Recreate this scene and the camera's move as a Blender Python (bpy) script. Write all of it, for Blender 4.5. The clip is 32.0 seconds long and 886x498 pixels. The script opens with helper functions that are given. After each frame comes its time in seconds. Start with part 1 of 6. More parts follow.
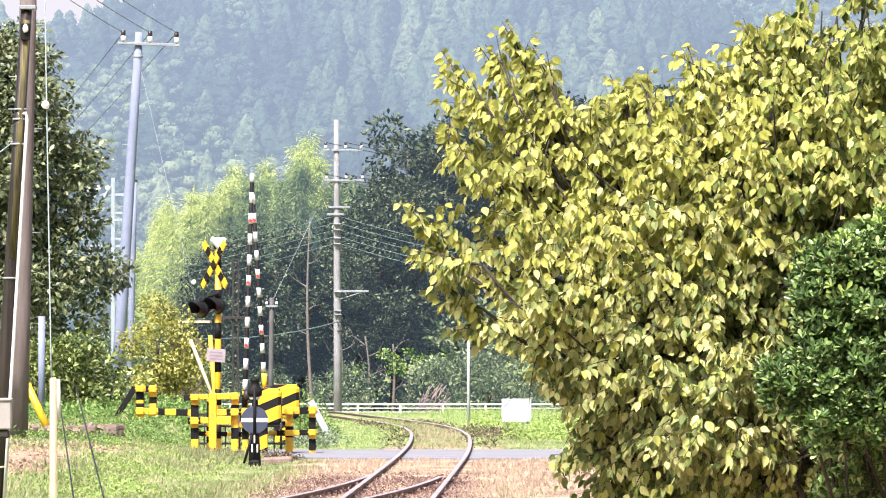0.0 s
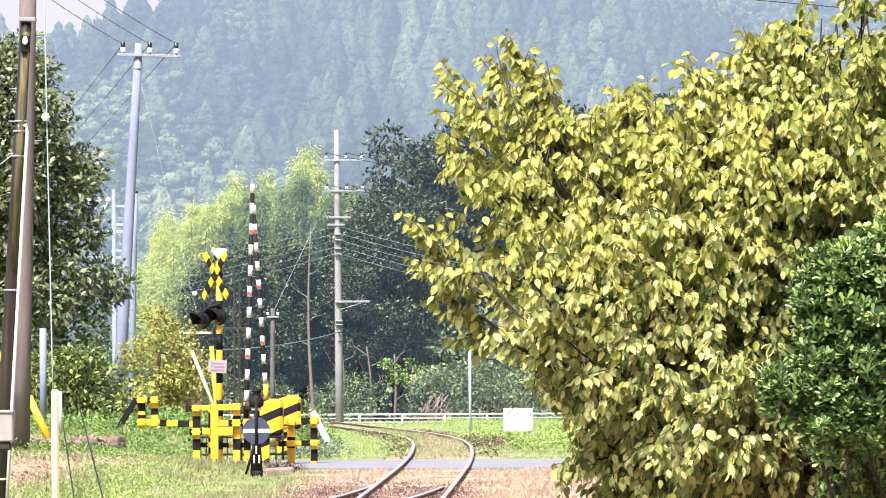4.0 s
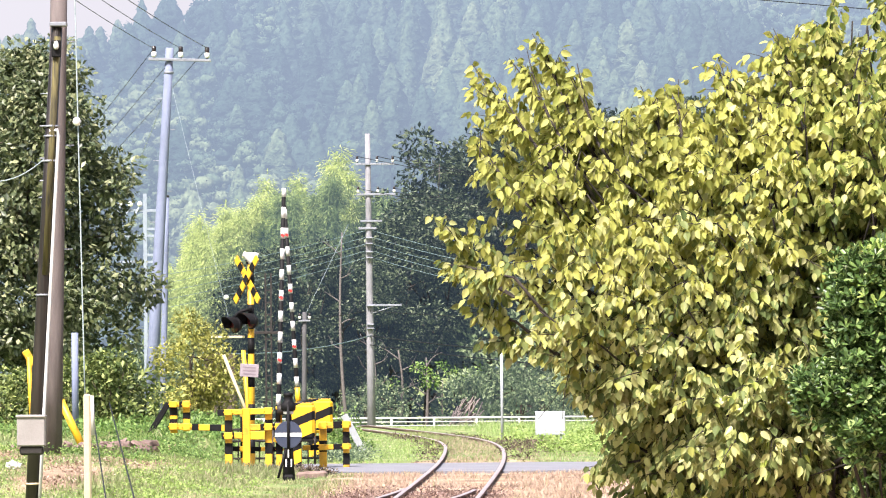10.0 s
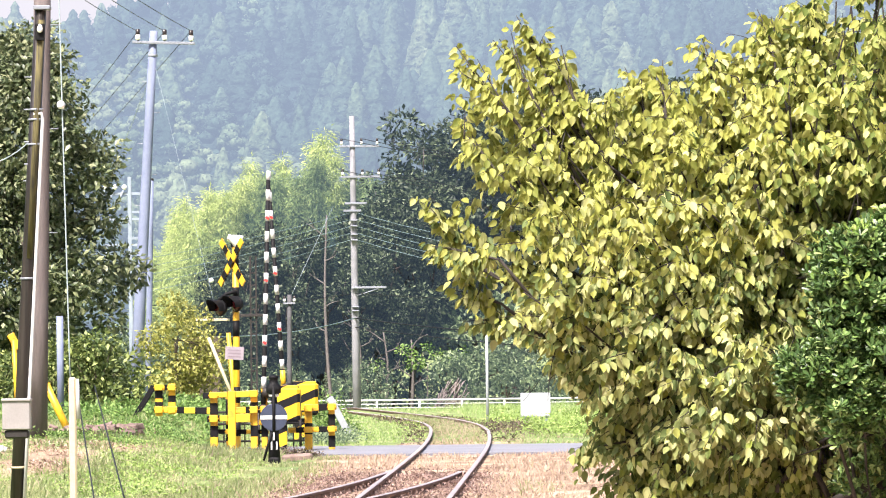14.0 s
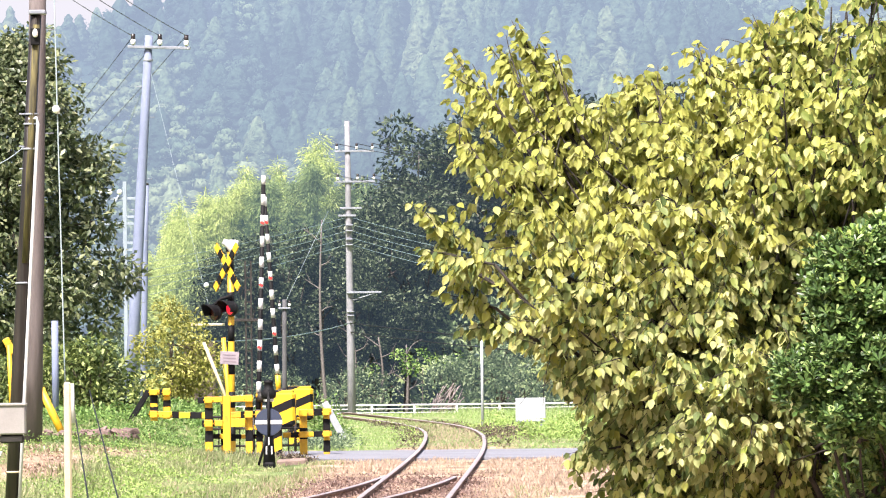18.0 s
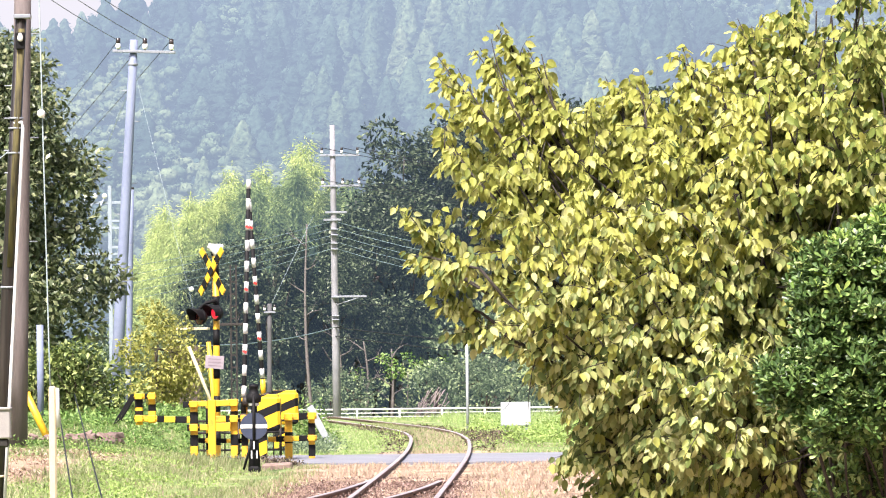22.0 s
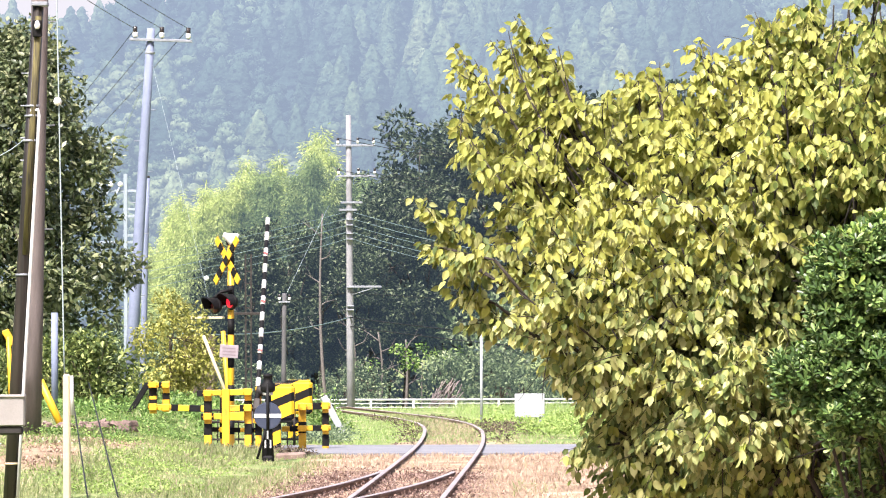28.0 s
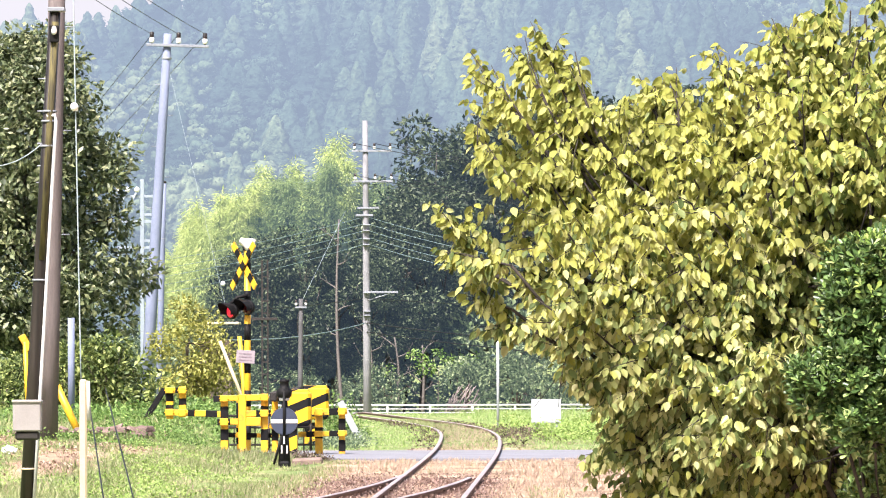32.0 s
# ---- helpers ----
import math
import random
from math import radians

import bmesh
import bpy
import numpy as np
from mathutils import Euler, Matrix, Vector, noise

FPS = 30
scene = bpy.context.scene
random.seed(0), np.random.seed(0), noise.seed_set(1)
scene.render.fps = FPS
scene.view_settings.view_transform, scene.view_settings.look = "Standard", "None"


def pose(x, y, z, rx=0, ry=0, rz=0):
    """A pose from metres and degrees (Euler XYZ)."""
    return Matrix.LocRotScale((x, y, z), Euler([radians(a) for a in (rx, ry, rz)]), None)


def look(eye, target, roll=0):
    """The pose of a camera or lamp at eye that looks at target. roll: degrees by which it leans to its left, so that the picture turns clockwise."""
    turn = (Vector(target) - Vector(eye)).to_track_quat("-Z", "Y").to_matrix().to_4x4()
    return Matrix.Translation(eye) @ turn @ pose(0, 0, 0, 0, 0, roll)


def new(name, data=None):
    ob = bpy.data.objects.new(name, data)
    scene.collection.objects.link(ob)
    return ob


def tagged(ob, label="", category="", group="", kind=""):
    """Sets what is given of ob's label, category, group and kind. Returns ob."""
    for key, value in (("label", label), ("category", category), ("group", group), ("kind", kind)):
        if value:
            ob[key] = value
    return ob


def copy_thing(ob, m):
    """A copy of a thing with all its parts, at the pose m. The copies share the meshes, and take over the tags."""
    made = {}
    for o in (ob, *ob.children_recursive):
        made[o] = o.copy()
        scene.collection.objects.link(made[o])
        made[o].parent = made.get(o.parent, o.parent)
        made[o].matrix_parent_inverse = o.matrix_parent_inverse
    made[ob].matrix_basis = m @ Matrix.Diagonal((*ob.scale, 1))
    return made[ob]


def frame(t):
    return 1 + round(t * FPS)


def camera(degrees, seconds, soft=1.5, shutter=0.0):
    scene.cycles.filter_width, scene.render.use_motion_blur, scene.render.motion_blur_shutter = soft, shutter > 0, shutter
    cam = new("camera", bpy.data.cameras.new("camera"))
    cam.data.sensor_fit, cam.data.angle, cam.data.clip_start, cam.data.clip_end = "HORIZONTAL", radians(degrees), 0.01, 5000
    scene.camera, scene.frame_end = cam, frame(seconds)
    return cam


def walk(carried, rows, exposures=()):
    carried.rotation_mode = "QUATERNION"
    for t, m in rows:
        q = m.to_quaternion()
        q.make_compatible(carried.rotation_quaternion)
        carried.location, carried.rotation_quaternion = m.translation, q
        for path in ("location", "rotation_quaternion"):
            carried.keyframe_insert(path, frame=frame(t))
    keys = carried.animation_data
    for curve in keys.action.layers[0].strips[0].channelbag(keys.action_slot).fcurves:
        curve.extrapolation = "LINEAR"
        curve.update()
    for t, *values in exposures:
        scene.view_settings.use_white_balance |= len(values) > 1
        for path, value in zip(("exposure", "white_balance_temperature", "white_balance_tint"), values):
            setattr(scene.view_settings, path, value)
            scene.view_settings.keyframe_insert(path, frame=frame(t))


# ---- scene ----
# Eye on a raised station end, looking along a single track to a level crossing.
EYE = (0.0, 0.0, 2.1)
# seconds, tilt up, turn to the left, lean (degrees)
SWAY = [
    (0, 0.901, 0.000, 0.000), (0.5, 0.941, -0.014, 0.057), (1, 1.001, 0.018, 0.112), (1.5, 1.037, 0.039, 0.200),
    (2, 1.056, 0.050, 0.237), (2.5, 1.057, 0.055, 0.223), (3, 1.037, 0.065, 0.237), (3.5, 1.029, 0.061, 0.282),
    (5.5, 0.948, -0.135, 0.331), (6, 0.958, -0.107, 0.379), (6.5, 0.987, -0.077, 0.385), (7, 1.024, -0.009, 0.461),
    (7.5, 1.063, 0.074, 0.459), (8, 1.100, 0.196, 0.520), (8.5, 1.113, 0.323, 0.494), (9, 1.092, 0.371, 0.521),
    (9.5, 1.073, 0.385, 0.494), (10, 1.052, 0.373, 0.487), (10.5, 1.036, 0.354, 0.469), (11, 1.024, 0.370, 0.532),
    (11.5, 1.014, 0.361, 0.535), (12, 1.004, 0.341, 0.543), (12.5, 0.970, 0.293, 0.600), (13, 0.938, 0.254, 0.599),
    (13.5, 0.901, 0.227, 0.644), (14, 0.847, 0.204, 0.703), (14.5, 0.830, 0.202, 0.743), (16.5, 0.829, 0.162, 0.722),
    (17, 0.859, 0.161, 0.708), (17.5, 0.893, 0.135, 0.665), (18, 0.902, 0.148, 0.657), (18.5, 0.894, 0.165, 0.673),
    (19, 0.880, 0.175, 0.699), (19.5, 0.871, 0.136, 0.678), (20, 0.869, 0.114, 0.686), (20.5, 0.878, 0.069, 0.629),
    (21, 0.903, 0.018, 0.635), (21.5, 0.922, -0.013, 0.636), (22, 0.947, -0.020, 0.666), (22.5, 0.967, -0.014, 0.681),
    (23, 0.976, 0.009, 0.675), (23.5, 0.984, 0.025, 0.656), (24, 1.013, 0.038, 0.610), (24.5, 1.052, 0.049, 0.585),
    (25, 1.066, 0.065, 0.517), (25.5, 1.077, 0.091, 0.425), (27.5, 0.876, 0.160, 0.278), (28, 0.846, 0.145, 0.194),
    (28.5, 0.832, 0.145, 0.195), (29, 0.830, 0.171, 0.214), (29.5, 0.840, 0.225, 0.212), (30, 0.846, 0.274, 0.209),
    (30.5, 0.857, 0.295, 0.168), (31, 0.857, 0.295, 0.187), (31.5, 0.884, 0.303, 0.169), (32, 0.909, 0.332, 0.164),
]

cam = camera(10.0, 32.0, soft=1.1)
walk(cam, [(t, pose(*EYE, 90 + up, lean, turn)) for t, up, turn, lean in SWAY], [(0, 1.47, 6280, 18), (7.2, 1.47, 6280, 18), (8.6, 1.38, 6280, 18), (11, 1.38, 6280, 18), (12.5, 1.46, 6280, 18), (32, 1.47, 6280, 18)])

# ---- light ----
SUN_ELEVATION, SUN_TURN = radians(54), radians(205)
world = bpy.data.worlds.new("hazy_sky")
scene.world = world
world.use_nodes = True
wn = world.node_tree
sky = wn.nodes.new("ShaderNodeTexSky")
sky.sky_type, sky.sun_disc = "NISHITA", False
sky.sun_elevation, sky.sun_rotation = SUN_ELEVATION, SUN_TURN
sky.dust_density, sky.air_density = 6.0, 1.2
wn.links.new(sky.outputs[0], wn.nodes["Background"].inputs[0])
wn.nodes["Background"].inputs[1].default_value = 0.076
sun = new("sun", bpy.data.lights.new("sun", "SUN"))
sun.data.energy, sun.data.angle, sun.data.color = 4.5, radians(10), (1.0, 0.94, 0.84)
sun_from = Vector((math.sin(SUN_TURN) * math.cos(SUN_ELEVATION), math.cos(SUN_TURN) * math.cos(SUN_ELEVATION), math.sin(SUN_ELEVATION)))
sun.matrix_world = look(sun_from * 50, (0, 0, 0))


# bright cloud behind the ridge
def cloud_bank():
    m = bpy.data.materials.new("bright_cloud")
    m.use_nodes = True
    nt = m.node_tree
    e = nt.nodes.new("ShaderNodeEmission")
    n = nt.nodes.new("ShaderNodeTexNoise")
    n.inputs["Scale"].default_value = 0.004
    c = nt.nodes.new("ShaderNodeValToRGB")
    c.color_ramp.elements[0].color, c.color_ramp.elements[1].color = (0.3, 0.3, 0.31, 1), (0.345, 0.34, 0.345, 1)
    co = nt.nodes.new("ShaderNodeTexCoord")
    nt.links.new(co.outputs["Object"], n.inputs["Vector"])
    nt.links.new(n.outputs["Fac"], c.inputs[0])
    nt.links.new(c.outputs[0], e.inputs[0])
    nt.links.new(e.outputs[0], nt.nodes["Material Output"].inputs[0])
    me = bpy.data.meshes.new("cloud_bank")
    me.from_pydata([(-1600, 4000, -100), (1600, 4000, -100), (1600, 4000, 900), (-1600, 4000, 900)], [], [(0, 1, 2, 3)])
    me.materials.append(m)
    tagged(new("backdrop", me), "plain bright hazy cloud behind the hill", "sky", kind="structure")


cloud_bank()


# ---- materials ----
def nodes_of(name):
    m = bpy.data.materials.new(name)
    m.use_nodes = True
    nt = m.node_tree
    return m, nt, nt.nodes["Principled BSDF"]


def ramp(nt, fac, stops):
    r = nt.nodes.new("ShaderNodeValToRGB")
    while len(r.color_ramp.elements) < len(stops):
        r.color_ramp.elements.new(0.5)
    for e, (p, c) in zip(r.color_ramp.elements, stops):
        e.position, e.color = p, (*c, 1)
    nt.links.new(fac, r.inputs[0])
    return r.outputs[0]


def noise_of(nt, scale, detail=4.0, vector=None, stretch=(1, 1, 1)):
    co = nt.nodes.new("ShaderNodeTexCoord")
    mp = nt.nodes.new("ShaderNodeMapping")
    mp.inputs["Scale"].default_value = stretch
    nt.links.new(co.outputs["Object"] if vector is None else vector, mp.inputs[0])
    n = nt.nodes.new("ShaderNodeTexNoise")
    n.inputs["Scale"].default_value, n.inputs["Detail"].default_value = scale, detail
    nt.links.new(mp.outputs[0], n.inputs["Vector"])
    return n.outputs["Fac"]


def mix(nt, fac, a, b, kind="MIX"):
    m = nt.nodes.new("ShaderNodeMix")
    m.data_type, m.blend_type = "RGBA", kind
    for sock, v in ((m.inputs["Factor"], fac), (m.inputs["A"], a), (m.inputs["B"], b)):
        if isinstance(v, (int, float)):
            sock.default_value = v
        elif isinstance(v, tuple):
            sock.default_value = (*v, 1)
        else:
            nt.links.new(v, sock)
    return m.outputs["Result"]


def bump(nt, bsdf, height, strength, distance=0.01):
    b = nt.nodes.new("ShaderNodeBump")
    b.inputs["Strength"].default_value, b.inputs["Distance"].default_value = strength, distance
    nt.links.new(height, b.inputs["Height"])
    nt.links.new(b.outputs[0], bsdf.inputs["Normal"])


def surface(name, dark, light, scale=6.0, rough=0.6, metal=0.0, fine=40.0, relief=0.3, stretch=(1, 1, 1), grime=None):
    """A worn surface: two tones at a coarse scale, grain at a fine one, grime in patches."""
    m, nt, b = nodes_of(name)
    coarse = noise_of(nt, scale, 5, stretch=stretch)
    grain = noise_of(nt, fine, 3, stretch=stretch)
    col = ramp(nt, coarse, [(0.3, dark), (0.7, light)])
    col = mix(nt, 0.25, col, ramp(nt, grain, [(0.3, tuple(c * 0.6 for c in dark)), (0.7, light)]))
    if grime:
        patch = ramp(nt, noise_of(nt, scale * 0.6, 6), [(0.52, (0, 0, 0)), (0.72, (0.75, 0.75, 0.75))])
        col = mix(nt, patch, col, grime)
    nt.links.new(col, b.inputs["Base Color"])
    b.inputs["Roughness"].default_value, b.inputs["Metallic"].default_value = rough, metal
    bump(nt, b, grain, relief)
    return m


def foliage(name, stops, through_light=0.35, rough=0.45, air=0.0, air_colour=(0.21, 0.31, 0.42), gloss=0.22):
    """Leaves: a tone of its own for each leaf, patches of tone over the crown, light passing through.
    air: the share of bluish glow mixed into the leaves to stand for haze before far woods."""
    m, nt, b = nodes_of(name)
    g = nt.nodes.new("ShaderNodeNewGeometry")
    col = ramp(nt, g.outputs["Random Per Island"], stops)
    patch = noise_of(nt, 0.9, 3)
    col = mix(nt, ramp(nt, patch, [(0.35, (0, 0, 0)), (0.7, (0.55, 0.55, 0.55))]), col, stops[0][1])
    nt.links.new(col, b.inputs["Base Color"])
    b.inputs["Roughness"].default_value = rough
    b.inputs["Specular IOR Level"].default_value = gloss
    t = nt.nodes.new("ShaderNodeBsdfTranslucent")
    nt.links.new(col, t.inputs[0])
    s = nt.nodes.new("ShaderNodeMixShader")
    s.inputs[0].default_value = through_light
    nt.links.new(b.outputs[0], s.inputs[1])
    nt.links.new(t.outputs[0], s.inputs[2])
    out = s.outputs[0]
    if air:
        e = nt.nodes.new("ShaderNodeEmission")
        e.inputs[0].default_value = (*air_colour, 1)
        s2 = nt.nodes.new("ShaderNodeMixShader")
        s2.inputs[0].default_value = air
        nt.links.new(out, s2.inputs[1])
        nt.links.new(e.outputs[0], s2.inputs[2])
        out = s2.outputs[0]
    nt.links.new(out, nt.nodes["Material Output"].inputs[0])
    return m


def striped(name, axis, period, a=(0.82, 0.48, 0.022), b_=(0.007, 0.007, 0.008), share=0.5):
    """Paint in slanting bands along an axis (a vector in the object's space)."""
    m, nt, b = nodes_of(name)
    co = nt.nodes.new("ShaderNodeTexCoord")
    d = nt.nodes.new("ShaderNodeVectorMath")
    d.operation = "DOT_PRODUCT"
    nt.links.new(co.outputs["Object"], d.inputs[0])
    d.inputs[1].default_value = tuple(v / period for v in axis)
    fr = nt.nodes.new("ShaderNodeMath")
    fr.operation = "FRACT"
    nt.links.new(d.outputs["Value"], fr.inputs[0])
    gt = nt.nodes.new("ShaderNodeMath")
    gt.operation = "GREATER_THAN"
    gt.inputs[1].default_value = share
    nt.links.new(fr.outputs[0], gt.inputs[0])
    wear = ramp(nt, noise_of(nt, 9, 6), [(0.3, tuple(c * 0.8 for c in a)), (0.7, a)])
    col = mix(nt, gt.outputs[0], wear, b_)
    nt.links.new(col, b.inputs["Base Color"])
    b.inputs["Roughness"].default_value = 0.6
    b.inputs["Specular IOR Level"].default_value = 0.2
    return m


YELLOW = surface("yellow_paint", (0.66, 0.36, 0.014), (0.82, 0.48, 0.02), 13, 0.48, fine=60, relief=0.15, grime=(0.2, 0.1, 0.03))
BLACK = surface("black_paint", (0.006, 0.006, 0.007), (0.014, 0.014, 0.015), 5, 0.6, fine=60, relief=0.1)
BLACK.node_tree.nodes["Principled BSDF"].inputs["Specular IOR Level"].default_value = 0.12
WHITE = surface("white_paint", (0.5, 0.5, 0.495), (0.6, 0.6, 0.595), 5, 0.45, fine=60, relief=0.06, grime=(0.5, 0.48, 0.44))
BOARD_WHITE = surface("weathered_white_board", (0.31, 0.33, 0.36), (0.38, 0.4, 0.43), 3, 0.5, relief=0.05, grime=(0.42, 0.43, 0.42))
RED = surface("red_reflector", (0.6, 0.03, 0.03), (0.75, 0.06, 0.05), 8, 0.35, relief=0.05)
NAVY = surface("navy_enamel", (0.03, 0.04, 0.075), (0.05, 0.06, 0.1), 6, 0.35, relief=0.05)
CONCRETE = surface("pole_concrete", (0.145, 0.173, 0.265), (0.195, 0.228, 0.33), 3, 0.8, fine=50, relief=0.2)
DARK_CONCRETE = surface("sooty_concrete", (0.06, 0.06, 0.065), (0.1, 0.1, 0.108), 2.5, 0.85, fine=50, relief=0.2)
GREY_CONCRETE = surface("aged_concrete", (0.18, 0.182, 0.2), (0.26, 0.262, 0.285), 2.5, 0.85, fine=50, relief=0.2)
BROWN_POLE = surface("brown_weathered_pole", (0.095, 0.077, 0.076), (0.15, 0.125, 0.122), 3, 0.8, fine=35, relief=0.4, stretch=(5, 5, 0.5))
DARK_WOOD = surface("dark_weathered_wood", (0.002, 0.002, 0.002), (0.035, 0.027, 0.022), 5, 0.4, fine=14, relief=0.6, stretch=(3, 3, 0.08))
DARK_WOOD.node_tree.nodes["Principled BSDF"].inputs["Specular IOR Level"].default_value = 0.45
MOSS_WOOD = surface("mossy_wood", (0.01, 0.008, 0.006), (0.14, 0.12, 0.04), 11, 0.85, fine=16, relief=0.5, stretch=(3, 3, 0.25))
CREAM = surface("cream_plastic", (0.5, 0.41, 0.26), (0.6, 0.5, 0.34), 4, 0.5, fine=60, relief=0.1)
GREY_BOX = surface("grey_plastic_box", (0.25, 0.23, 0.225), (0.3, 0.28, 0.27), 5, 0.5, fine=80, relief=0.05)
GALVANISED = surface("galvanised_steel", (0.2, 0.217, 0.255), (0.28, 0.298, 0.34), 12, 0.5, metal=0.2, fine=60, relief=0.1)
# pale blue tone has the haze in front of this steel put into it
PALE_STEEL = surface("pale_hazy_steel", (0.22, 0.265, 0.32), (0.28, 0.33, 0.385), 8, 0.55, metal=0.1, fine=60, relief=0.1)
DARK_STEEL = surface("dark_rusty_steel", (0.014, 0.013, 0.013), (0.04, 0.034, 0.031), 8, 0.6, metal=0.3, fine=60)
WIRE = surface("wire_sheath", (0.008, 0.009, 0.01), (0.02, 0.022, 0.024), 20, 0.5, relief=0.0)
WIRE.node_tree.nodes["Principled BSDF"].inputs["Specular IOR Level"].default_value = 0.12
PALE_WIRE = surface("pale_wire", (0.22, 0.28, 0.3), (0.33, 0.39, 0.41), 20, 0.5, relief=0.0)
TEAL_WIRE = surface("teal_cable_sheath", (0.12, 0.19, 0.2), (0.19, 0.27, 0.28), 20, 0.5, relief=0.0)
PORCELAIN = surface("porcelain", (0.78, 0.78, 0.76), (0.86, 0.86, 0.84), 10, 0.2, relief=0.0)
BROWN_PORCELAIN = surface("brown_porcelain", (0.016, 0.012, 0.011), (0.03, 0.022, 0.02), 10, 0.25, relief=0.0)
RUST = surface("rail_rust", (0.1, 0.055, 0.04), (0.21, 0.13, 0.1), 6, 0.75, metal=0.2, fine=40, relief=0.3)
RAIL_TOP = surface("rail_head", (0.28, 0.235, 0.235), (0.4, 0.345, 0.35), 8, 0.5, metal=0.2, fine=30, relief=0.1, stretch=(1, 0.2, 1))
SLEEPER = surface("sleeper_wood", (0.07, 0.05, 0.04), (0.17, 0.12, 0.1), 5, 0.9, fine=30, relief=0.6, stretch=(1, 4, 1))
ASPHALT = surface("worn_asphalt", (0.14, 0.145, 0.17), (0.2, 0.205, 0.23), 1.2, 0.85, fine=90, relief=0.3)
BARK = surface("bark", (0.05, 0.038, 0.03), (0.13, 0.1, 0.08), 6, 0.9, fine=35, relief=0.7, stretch=(4, 4, 1))
# darker copy of bark, its colour lowered for the shade under the crowns
SHADED_BARK = surface("shaded_bark", (0.012, 0.01, 0.008), (0.045, 0.036, 0.03), 6, 0.9, fine=35, relief=0.6, stretch=(4, 4, 1))
PALE_BARK = surface("pale_bark", (0.085, 0.075, 0.07), (0.165, 0.15, 0.14), 6, 0.9, fine=35, relief=0.6, stretch=(4, 4, 1))
STONE = surface("dark_stone", (0.13, 0.09, 0.075), (0.25, 0.18, 0.155), 4, 0.9, fine=30, relief=0.5)
DRY = surface("dry_canes", (0.1, 0.085, 0.08), (0.24, 0.2, 0.185), 8, 0.85, relief=0.3)
LENS_OFF = surface("dark_red_lens", (0.05, 0.008, 0.01), (0.08, 0.012, 0.015), 8, 0.2, relief=0.0)
LAMP_RED, _nt, _b = nodes_of("lit_red_lamp")
_b.inputs["Base Color"].default_value = (0.4, 0.02, 0.03, 1)
_b.inputs["Emission Color"].default_value = (0.9, 0.02, 0.045, 1)
_b.inputs["Emission Strength"].default_value = 0.4

def far_foliage():
    """Far woods: a tone for each tree, tufts of tone over it, and haze as a bluish glow mixed in."""
    m, nt, b = nodes_of("far_forest")
    tone = nt.nodes.new("ShaderNodeAttribute")
    tone.attribute_name = "tone"
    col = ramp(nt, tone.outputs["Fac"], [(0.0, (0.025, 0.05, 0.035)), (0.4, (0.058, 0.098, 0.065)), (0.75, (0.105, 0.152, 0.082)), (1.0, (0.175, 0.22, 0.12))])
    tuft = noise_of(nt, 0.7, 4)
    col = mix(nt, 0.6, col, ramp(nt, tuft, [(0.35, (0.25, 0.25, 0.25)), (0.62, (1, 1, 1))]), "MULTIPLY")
    nt.links.new(col, b.inputs["Base Color"])
    b.inputs["Roughness"].default_value = 0.9
    b.inputs["Specular IOR Level"].default_value = 0.1
    bump(nt, b, tuft, 0.7, 1.2)
    # haze: a bluish glow mixed into the leaves, more of it further off
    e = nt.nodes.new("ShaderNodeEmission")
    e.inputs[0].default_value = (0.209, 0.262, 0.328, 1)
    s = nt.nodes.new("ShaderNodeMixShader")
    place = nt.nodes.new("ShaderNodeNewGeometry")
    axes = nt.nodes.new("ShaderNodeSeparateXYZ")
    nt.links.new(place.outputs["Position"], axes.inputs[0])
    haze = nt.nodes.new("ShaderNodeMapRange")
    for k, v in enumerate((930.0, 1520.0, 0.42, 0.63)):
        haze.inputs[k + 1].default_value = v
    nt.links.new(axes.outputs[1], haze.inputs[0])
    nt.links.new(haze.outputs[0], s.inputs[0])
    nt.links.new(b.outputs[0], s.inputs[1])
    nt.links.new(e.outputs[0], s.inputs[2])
    nt.links.new(s.outputs[0], nt.nodes["Material Output"].inputs[0])
    return m


YELLOW_LEAF = foliage("yellow_green_leaves", [(0.0, (0.06, 0.09, 0.03)), (0.3, (0.2, 0.25, 0.085)), (0.65, (0.42, 0.435, 0.165)), (0.9, (0.53, 0.525, 0.23)), (1.0, (0.58, 0.57, 0.3))], 0.34, gloss=0.12)
# yellower top leaves, lightened to carry the light on the crown
YELLOW_LIT_LEAF = foliage("yellowed_lit_top_leaves", [(0.0, (0.18, 0.21, 0.05)), (0.3, (0.38, 0.39, 0.09)), (0.65, (0.52, 0.515, 0.145)), (0.9, (0.58, 0.57, 0.21)), (1.0, (0.63, 0.62, 0.3))], 0.38, gloss=0.12)
# greener leaves, darkened for the shaded side and foot of the crown
OLIVE_LEAF = foliage("olive_green_leaves", [(0.0, (0.06, 0.09, 0.022)), (0.3, (0.2, 0.25, 0.06)), (0.65, (0.4, 0.425, 0.115)), (0.9, (0.52, 0.53, 0.18)), (1.0, (0.6, 0.595, 0.27))], 0.36, gloss=0.12)
SHRUB_LEAF = foliage("glossy_green_leaves", [(0.0, (0.03, 0.06, 0.018)), (0.5, (0.085, 0.16, 0.04)), (0.82, (0.23, 0.355, 0.1)), (1.0, (0.46, 0.57, 0.23))], 0.25, 0.36, gloss=0.35)
PALE_TOP_LEAF = foliage("pale_shrub_leaves", [(0.0, (0.1, 0.18, 0.04)), (0.5, (0.28, 0.4, 0.08)), (1.0, (0.52, 0.62, 0.2))], 0.35, 0.4, gloss=0.25)
